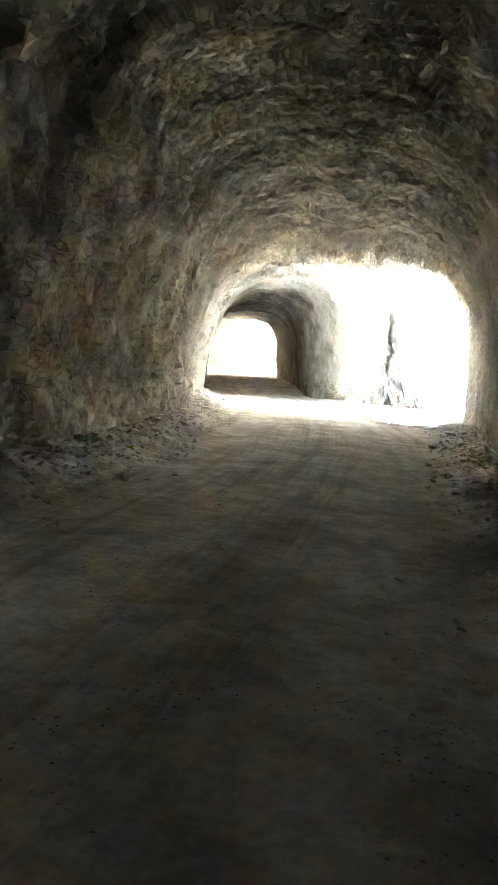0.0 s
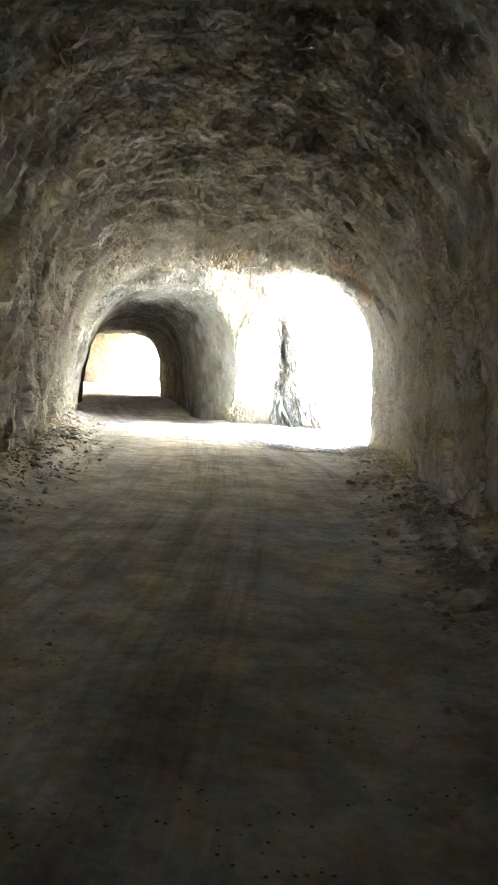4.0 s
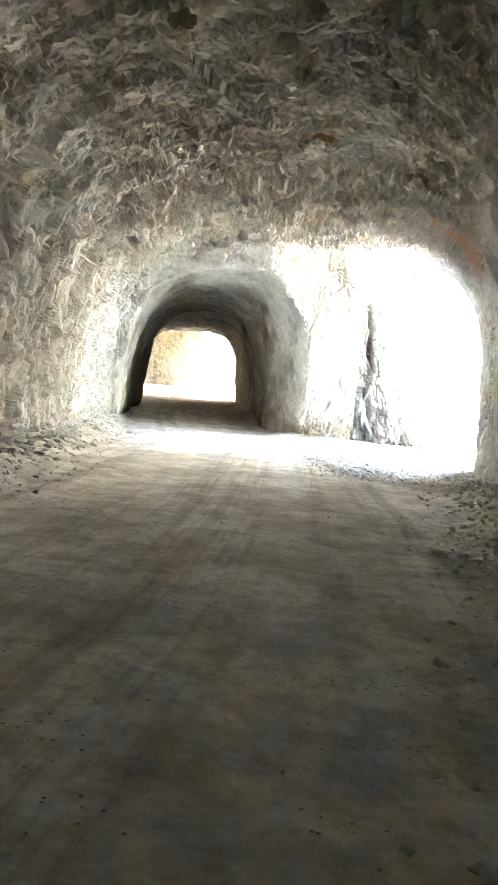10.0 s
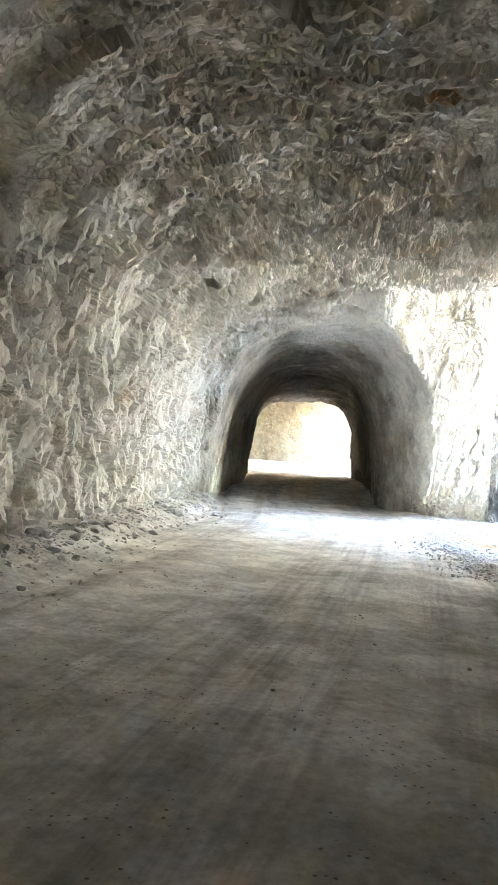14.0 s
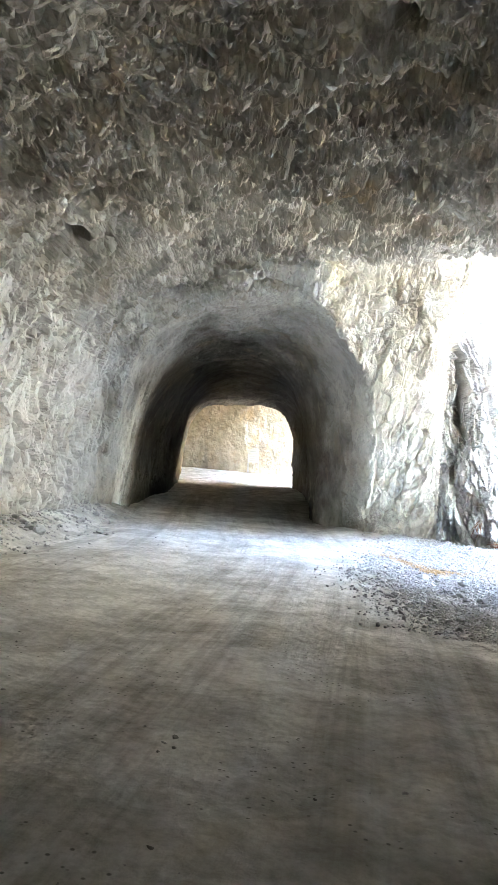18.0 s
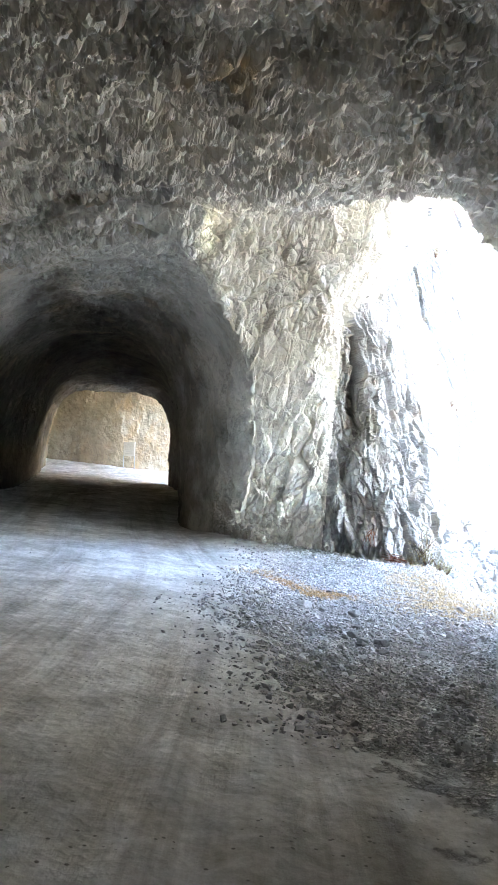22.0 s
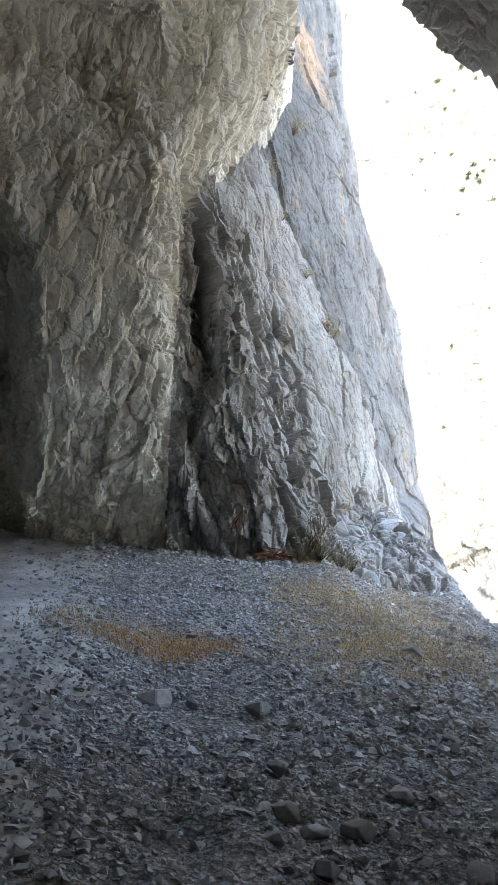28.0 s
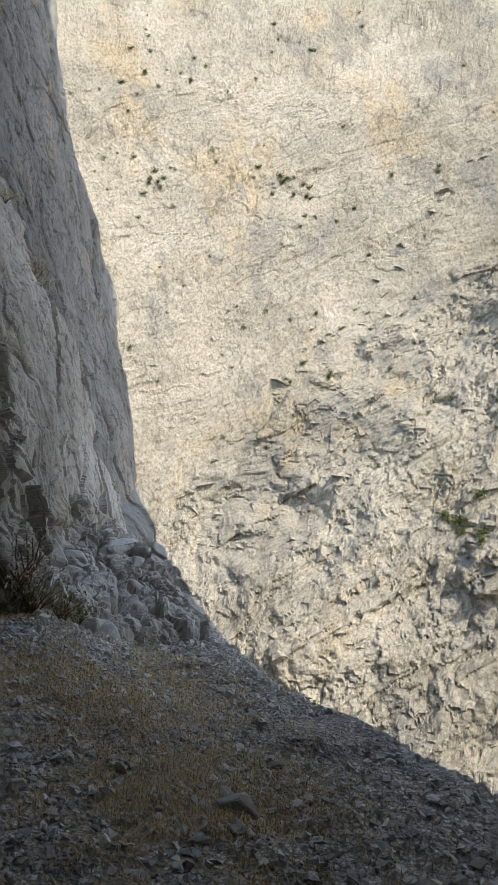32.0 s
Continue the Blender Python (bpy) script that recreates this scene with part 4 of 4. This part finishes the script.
x, y = x[keep][:40000], y[keep][:40000]
size = np.clip(r.lognormal(-3.55, 0.5, len(x)), 0.014, 0.10)
scatter("gravel", on_ground(x, y, size * 0.12), size, STONE, "loose crushed limestone gravel on the verge", "gravel", 2)

# chips along the foot of both walls
y = r.uniform(-6, 36, 9000)
w = np.abs(r.normal(size=9000)) * 0.55
west_side = r.random(9000) < 0.55
x = np.where(west_side, np.interp(y, ROAD_Y, WEST_X) + 0.1 + w, np.interp(y, ROAD_Y, EAST_X) - 0.1 - w)
keep = west_side | (y < 32)
x, y = x[keep], y[keep]
size = np.clip(r.lognormal(-3.0, 0.5, len(x)), 0.02, 0.18)
scatter("rubble", on_ground(x, y, size * 0.25), size, STONE, "small rock chips along the tunnel walls", "rubble", 3)

# dark chips lying about on the packed road
y = r.uniform(4, 37, 1500)
x = r.uniform(0, 1, 1500)
x = np.interp(y, ROAD_Y, WEST_X) + 0.8 + x * (np.minimum(np.interp(y, ROAD_Y, EAST_X), verge(y) + 2) - np.interp(y, ROAD_Y, WEST_X) - 1.2)
keep = fbm(np.stack([x, y, 0 * x], 1) * 0.8, 2, 27) > 0.33
x, y = x[keep], y[keep]
size = np.clip(r.lognormal(-3.9, 0.45, len(x)), 0.01, 0.06)
scatter("pebbles", on_ground(x, y, size * 0.2), size, DARK_STONE, "small dark pebbles scattered on the dusty road", "pebbles", 4)

# single stones
stones = {}
for n in range(6):
    for tone, material in (("pale", STONE), ("dark", DARK_STONE)):
        bm = stone_bmesh(600 + n, 0.62)
        bmesh.ops.bevel(bm, geom=list(bm.edges), offset=0.03, segments=1, affect="EDGES")
        me = bpy.data.meshes.new("stone")
        bm.to_mesh(me)
        bm.free()
        me.materials.append(material)
        stones[n, tone] = me


def stone(x, y, size, tone, label, group, seed):
    ob = new("stone", stones[seed % 6, tone])
    z = float(ground_points(np.array([x]), np.array([y]))[0])
    ob.matrix_world = pose(x, y, z - 0.08 * size, 0, 0, seed * 77 % 360) @ Matrix.Scale(size, 4)
    return tagged(ob, label, "stone", group)


r = rng(9)
for n in range(70):
    y = 9 + 27 * r.random()
    x = np.interp(y, ROAD_Y, WEST_X) + 0.15 + abs(r.normal()) * 0.45
    stone(float(x), y, 0.12 + 0.16 * r.random() ** 2, "pale", "broken pale limestone lump at the foot of the wall", "stones by the west wall", n)
for n in range(50):
    y = 14 + 18 * r.random()
    x = np.interp(y, ROAD_Y, EAST_X) - 0.15 - abs(r.normal()) * 0.4
    stone(float(x), y, 0.10 + 0.15 * r.random() ** 2, "pale", "dusty rock lump fallen beside the tunnel wall", "stones by the east wall", n)
for n in range(80):
    y = 29.5 + 8.5 * r.random()
    x = verge(y) + 0.7 + (1.8 - verge(y) - 0.7) * r.random()
    stone(float(x), y, 0.05 + 0.09 * r.random() ** 2, "dark" if n % 3 else "pale", "dark broken stone lying on the gravel verge", "stones on the verge", n)
for n, (x, y, size) in enumerate(((-0.57, 32.5, 0.17), (-0.7, 33.45, 0.22), (-0.55, 31.9, 0.19), (-0.42, 31.75, 0.16), (-0.62, 31.6, 0.15), (-0.2, 31.8, 0.2),
                                   (-0.14, 31.2, 0.18), (-0.4, 31.3, 0.16), (0.31, 31.45, 0.22), (0.1, 32.3, 0.15), (-0.3, 33.0, 0.14), (0.6, 33.2, 0.16))):
    stone(x, y, size, "dark", "dark angular stone lying on the crushed gravel", "stones on the verge", n + 2)
stone(-1.45, 33.5, 0.34, "pale", "long pale slab of limestone on the gravel", "stones on the verge", 3)
stone(0.8, 35.4, 0.24, "dark", "flat dark stone among dry grass", "stones on the verge", 4)
stone(0.76, 38.95, 0.34, "pale", "white limestone block below the cliff foot", "stones on the verge", 1)
stone(-2.78, 10.75, 0.2, "pale", "flat pale stone on the road edge", "stones by the west wall", 5)


CLIFF_STONE = stone_material("outcrop_stone", (0.34, 0.342, 0.336), (0.44, 0.442, 0.435), (0.55, 0.55, 0.54))
for n in range(6):
    stones[n, "cliff"] = stones[n, "pale"].copy()
    stones[n, "cliff"].materials[0] = CLIFF_STONE
r = rng(15)
for n in range(16):
    y = 39.2 + 2.2 * r.random() ** 1.4
    x = 0.2 + 0.25 * (y - 39.3) + 1.5 * r.random() ** 1.4
    size = 0.22 + 0.42 * r.random() ** 2
    top = float(max(foot_top(x, y) if y > 39.35 else -0.2, ground_points(np.array([x]), np.array([y]))[0]))
    ob = new("boulder", stones[n % 6, "cliff"])
    ob.matrix_world = pose(x, y, top - 0.33 * size, 20 * r.normal(), 18 + 15 * r.normal(), 360 * r.random()) @ Matrix.Diagonal((size * 1.3, size, size * 1.1, 1))
    tagged(ob, "angular blue-grey limestone block of the outcrop below the cliff", "boulder", "blocks of the outcrop")


# ---- plants ----
def leaf_material(name, a, b):
    k = Nodes(name)
    pick = k.t.nodes.new("ShaderNodeNewGeometry").outputs["Random Per Island"]
    return k.done(k.ramp(pick, (0.0, a), (1.0, b)), 0.8)


STRAW = leaf_material("dry_straw", (0.46, 0.34, 0.19), (0.74, 0.60, 0.38))
RUSSET = leaf_material("russet_straw", (0.46, 0.28, 0.13), (0.72, 0.49, 0.26))
GREEN = leaf_material("weed_leaf", (0.17, 0.17, 0.07), (0.40, 0.36, 0.20))
JUNIPER = leaf_material("juniper_leaf", (0.018, 0.03, 0.012), (0.06, 0.075, 0.03))
GREY_LEAF = leaf_material("dry_shrub_leaf", (0.26, 0.23, 0.15), (0.46, 0.41, 0.29))
BARK = leaf_material("bark", (0.10, 0.065, 0.04), (0.16, 0.10, 0.065))
ROOT = leaf_material("red_root", (0.13, 0.05, 0.03), (0.20, 0.09, 0.05))


def blades(base, length, lean, width, seed):
    """Thin bent blades of grass: two triangles and a tip each."""
    r = rng(seed)
    n = len(base)
    a = r.random(n) * 6.283
    out = np.stack([np.cos(a), np.sin(a), np.zeros(n)], 1)
    across = np.stack([-np.sin(a), np.cos(a), np.zeros(n)], 1) * width
    bend = lean * r.random(n)[:, None]
    upward = np.array([0, 0, 1.0])
    mid = base + (upward * 0.6 + out * bend * 0.35) * length[:, None]
    tip = base + (upward * (1 - 0.45 * bend) + out * bend) * length[:, None]
    v = np.stack([base - across, base + across, mid - across * 0.7, mid + across * 0.7, tip], 1).reshape(-1, 3)
    f = np.array([[0, 1, 3], [0, 3, 2], [2, 3, 4]])[None] + (np.arange(n) * 5)[:, None, None]
    return v, f.reshape(-1, 3)


def grass_patch(x, y, spread, count, material, label, seed):
    r = rng(seed)
    xs, ys = x + r.normal(size=count) * spread[0], y + r.normal(size=count) * spread[1]
    keep = smooth_noise(np.stack([xs, ys, 0 * xs], 1) * 3.0, seed) > -0.25
    xs, ys = xs[keep], ys[keep]
    base = on_ground(xs, ys, 0.01)
    v, f = blades(base, r.uniform(0.04, 0.10, len(xs)), 3.0, 0.0025, seed + 1)
    tagged(sheet("dry_grass", v, f, material, False), label, "dry grass", kind="stuff")


grass_patch(-1.55, 35.2, (0.45, 0.30), 5200, RUSSET, "russet dry grass patch on the gravel", 41)
grass_patch(-2.2, 35.6, (0.35, 0.2), 900, STRAW, "sparse straw-coloured grass at the road edge", 43)
grass_patch(0.55, 35.6, (0.55, 0.75), 9000, STRAW, "matted straw-coloured grass on the brink", 45)
grass_patch(0.3, 37.4, (0.6, 0.6), 6000, STRAW, "dry tan grass below the cliff", 47)
grass_patch(1.45, 38.2, (0.3, 0.9), 3500, STRAW, "dry grass along the edge of the drop", 49)
grass_patch(-0.1, 39.1, (0.6, 0.25), 900, STRAW, "yellowed grass at the cliff foot", 51)


def tube(bm, points, radii, sides=5):
    """A tapering branch along a line."""
    rings = []
    for n, (p, r) in enumerate(zip(points, radii)):
        p = Vector(p)
        q = Vector(points[min(n + 1, len(points) - 1)]) - Vector(points[max(n - 1, 0)])
        u = q.orthogonal().normalized()
        w = q.cross(u).normalized()
        rings.append([bm.verts.new(p + (u * math.cos(a) + w * math.sin(a)) * r) for a in [6.2832 * k / sides for k in range(sides)]])
    for a, b in zip(rings, rings[1:]):
        for k in range(sides):
            bm.faces.new((a[k], a[(k + 1) % sides], b[(k + 1) % sides], b[k]))
    bm.faces.new(rings[-1])
    bm.faces.new(rings[0][::-1])


def shrub(name, height, spread, stems, leaves, leaf_size, leaf_mat, label, category, group, seed):
    """A shrub of branching stems and many small leaves, with gaps in its outline."""
    r = rng(seed)
    root = tagged(new(name), label, category, group)
    bm = bmesh.new()
    ends = []
    for _ in range(stems):
        a, out = r.random() * 6.283, spread * (0.25 + 0.75 * r.random())
        h = height * (0.55 + 0.45 * r.random())
        pts = [(0, 0, -0.05 * height)]
        for s in (0.35, 0.7, 1.0):
            j = r.normal(size=2) * 0.06 * height
            pts.append((math.cos(a) * out * s ** 1.3 + j[0], math.sin(a) * out * s ** 1.3 + j[1], h * s))
        tube(bm, pts, [0.022 * height, 0.016 * height, 0.011 * height, 0.004 * height], 4)
        ends += [np.array(p) for p in pts[2:]] + [(np.array(pts[1]) + np.array(pts[2])) / 2]
    part("trunk", bm, BARK, root)
    bm = bmesh.new()
    for _ in range(leaves):
        c = ends[r.integers(len(ends))] + r.normal(size=3) * 0.13 * (height + spread) * (1, 1, 0.8)
        d, e = r.normal(size=3), r.normal(size=3)
        d = d / np.linalg.norm(d) * leaf_size * (0.6 + 0.8 * r.random())
        e = np.cross(d, e)
        e = e / (np.linalg.norm(e) + 1e-9) * leaf_size * 0.3
        bm.faces.new([bm.verts.new(c - d), bm.verts.new(c + e), bm.verts.new(c + d), bm.verts.new(c - e)])
    part("crown", bm, leaf_mat, root)
    return root


def on_rock(x, y, z):
    """The place on the rock skin nearest to a point."""
    return Vector(ROCK_VERTS[np.argmin(((ROCK_VERTS - (x, y, z)) ** 2).sum(1))])


def on_soil(x, y):
    return Vector((x, y, float(ground_points(np.array([x]), np.array([y]))[0])))


weed = shrub("weed_bush", 0.42, 0.35, 16, 240, 0.03, GREEN, "straggly green weed bush at the cliff foot", "bush", "plants at the cliff foot", 61)
weed.matrix_world = Matrix.Translation(on_soil(0.2, 38.85)) @ Matrix.Scale(0.85, 4)
for n, (x, y, s) in enumerate(((0.45, 38.8, 0.8), (-0.1, 38.9, 0.6), (0.62, 38.95, 0.65))):
    copy_thing(weed, Matrix.Translation(on_soil(x, y)) @ pose(0, 0, 0, 0, 0, 70 * n + 30) @ Matrix.Scale(s, 4))
tall_weed = shrub("dry_bush", 0.75, 0.28, 14, 260, 0.03, GREY_LEAF, "dry grey-brown bush against the cliff", "bush", "plants at the cliff foot", 63)
tall_weed.matrix_world = Matrix.Translation(on_soil(0.1, 39.05))
tuft = shrub("cliff_shrub", 0.34, 0.28, 14, 700, 0.02, GREY_LEAF, "dry grey shrub rooted in a cliff crack", "shrub", "shrubs on the cliff", 65)
tuft.matrix_world = Matrix.Translation(on_rock(-0.87, 41.8, 6.46))
for n, (x, y, z, s) in enumerate(((-0.24, 43.6, 8.0, 1.0), (0.49, 42.5, 4.03, 0.95), (0.62, 42.6, 3.9, 0.7), (0.13, 42.4, 5.0, 0.6), (-0.1, 42.3, 5.3, 0.45), (-0.45, 42.1, 5.8, 0.5), (1.75, 43.2, 1.5, 0.5), (1.85, 43.2, 1.2, 0.55), (1.9, 43.1, 0.95, 0.45))):
    copy_thing(tuft, Matrix.Translation(on_rock(x, y, z)) @ pose(0, 0, 0, 0, 0, 50 * n) @ Matrix.Scale(s, 4))

# red roots hanging out of the rock, and brushwood below
roots = tagged(new("hanging_roots"), "bare reddish roots hanging from the cliff foot", "roots")
roots.matrix_world = Matrix.Translation(on_rock(-0.95, 38.4, 0.35))
r = rng(71)
for n in range(7):
    bm = bmesh.new()
    pts = [(r.normal() * 0.05, -0.04, 0.22 + 0.1 * r.random())]
    for s in range(4):
        pts.append((pts[-1][0] + r.normal() * 0.045, pts[-1][1] - 0.03 * r.random(), pts[-1][2] - 0.085))
    tube(bm, pts, [0.009, 0.008, 0.006, 0.004, 0.002])
    part("root", bm, ROOT, roots)
brush = tagged(new("brushwood"), "small heap of rust-brown dead twigs at the cliff foot", "brushwood")
brush.matrix_world = Matrix.Translation(on_soil(-0.42, 38.75))
for n in range(16):
    bm = bmesh.new()
    a, h = r.random() * 3.14, 0.03 + 0.14 * r.random()
    d = Vector((math.cos(a), math.sin(a) * 0.6, 0.25 * r.normal())) * (0.16 + 0.14 * r.random())
    c = Vector((r.normal() * 0.07, r.normal() * 0.05, h))
    tube(bm, [c - d, c + Vector((r.normal() * 0.03, 0, 0.02)), c + d], [0.009, 0.008, 0.003], 4)
    part("twig", bm, ROOT, brush)

# crags that stand out of the gorge wall, thick along the edge of the near buttress
away = GORGE - (-0.9, 31.5, 1.6)
turned = np.degrees(np.arctan2(away[:, 0], away[:, 1]))
raised = np.degrees(np.arctan2(away[:, 2], np.hypot(away[:, 0], away[:, 1])))
r = rng(77)
edge_rise = r.uniform(-4, 26, 110)
bearing = np.concatenate([19.5 + 0.78 * edge_rise + 0.7 * np.abs(r.normal(size=110)), r.uniform(18, 43, 420)])
rise = np.concatenate([edge_rise, r.uniform(-19, 14, 420)])
keep = bearing > 17.5 + 0.78 * rise
bearing, rise = bearing[keep], rise[keep]
spot = np.array([GORGE[np.argmin((turned - a) ** 2 + (raised - e) ** 2)] for a, e in zip(bearing, rise)])
size = np.clip(r.lognormal(1.05, 0.5, len(spot)), 1.0, 8.0)
inward = spot - (-0.9, 31.5, 1.6)
spot = spot + inward / np.linalg.norm(inward, axis=1, keepdims=True) * (0.3 * size)[:, None] - np.stack([0 * size, 0 * size, 0.25 * size], 1)
scatter("crags", spot, size, FAR, "angular pale limestone crags jutting from the gorge wall", "crags", 78)

# junipers and bushes far off on the gorge wall
far_bush = shrub("juniper", 1.6, 1.1, 5, 170, 0.30, JUNIPER, "small dark juniper clinging to the gorge wall", "shrub", "junipers on the gorge wall", 81)
far_bush.matrix_world = Matrix.Translation(GORGE[np.argmin((turned - 16) ** 2 + (raised - 18) ** 2)])
r = rng(83)
rows = [(r.uniform(10, 44), r.uniform(1, 31), r.uniform(0.45, 1.0)) for _ in range(95)]
rows += [(14 + 1.3 * r.normal(), 19.5 + 0.8 * r.normal(), r.uniform(0.7, 1.2)) for _ in range(9)] + [(24 + 1.2 * r.normal(), 20 + 0.6 * r.normal(), r.uniform(0.7, 1.2)) for _ in range(8)]
rows += [(13 + 2 * r.normal(), 26 + 0.8 * r.normal(), r.uniform(0.7, 1.1)) for _ in range(8)] + [(38.5 + r.normal(), -2 + 1.2 * r.normal(), r.uniform(1.2, 2.0)) for _ in range(8)]
for n, (a, e, s) in enumerate(rows):
    at = GORGE[np.argmin((turned - a) ** 2 + (raised - e) ** 2)]
    copy_thing(far_bush, Matrix.Translation(at) @ pose(0, 0, 0, 0, 0, 47 * n) @ Matrix.Scale(s, 4))


# ---- the notice board beyond the second tunnel, and a scrap on the road ----
def plain(name, colour, rough, metal=0.0):
    k = Nodes(name)
    shade = k.mix(k.ramp(k.noise(9, 6), (0.35, (0, 0, 0)), (0.65, (0.35, 0.35, 0.35))), colour, tuple(c * 0.7 for c in colour))
    k.bsdf.inputs["Metallic"].default_value = metal
    return k.done(shade, rough)


def box(w, d, h, bevel=0.004):
    bm = bmesh.new()
    bmesh.ops.create_cube(bm, size=1)
    bmesh.ops.scale(bm, vec=(w, d, h), verts=bm.verts)
    bmesh.ops.bevel(bm, geom=list(bm.edges), offset=bevel, segments=2, affect="EDGES")
    return bm


WHITE, INK, STEEL = plain("white_enamel", (0.42, 0.385, 0.32), 0.6), plain("faded_print", (0.29, 0.265, 0.23), 0.7), plain("painted_post", (0.25, 0.27, 0.30), 0.5, 0.3)
board = tagged(new("notice_board"), "faded off-white notice board on two thin steel posts", "sign")
board.matrix_world = pose(-17.3, 66.2, float(road_z(0, 66.2)) + 0.02, 0, -5, 0)
panel = part("panel", box(0.68, 0.03, 0.82), WHITE, board)
panel.location.z = 1.12
for x in (-0.34, 0.34):
    bm = bmesh.new()
    tube(bm, [(x, 0.035, -0.1), (x, 0.035, 0.8), (x, 0.035, 1.56)], [0.025, 0.025, 0.025], 8)
    part("post", bm, STEEL, board)
for n in range(6):
    line = part("text_bar", box((0.42, 0.56, 0.5, 0.56, 0.36, 0.52)[n], 0.004, 0.045, 0.001), INK, panel, "faded line of unreadable print")
    line.location = (0, -0.019, 0.3 - 0.115 * n)

scrap = tagged(new("plastic_scrap"), "crumpled yellow plastic scrap on the road edge", "litter")
scrap.matrix_world = Matrix.Translation(on_soil(-2.52, 11.36))
bm = bmesh.new()
bmesh.ops.create_grid(bm, x_segments=7, y_segments=7, size=0.055)
r = rng(91)
for v in bm.verts:
    v.co.z = 0.018 + 0.016 * r.normal()
    v.co.x += 0.01 * r.normal()
bmesh.ops.solidify(bm, geom=list(bm.faces), thickness=0.002)
part("wrapper", bm, plain("yellow_plastic", (0.75, 0.62, 0.08), 0.35), scrap)
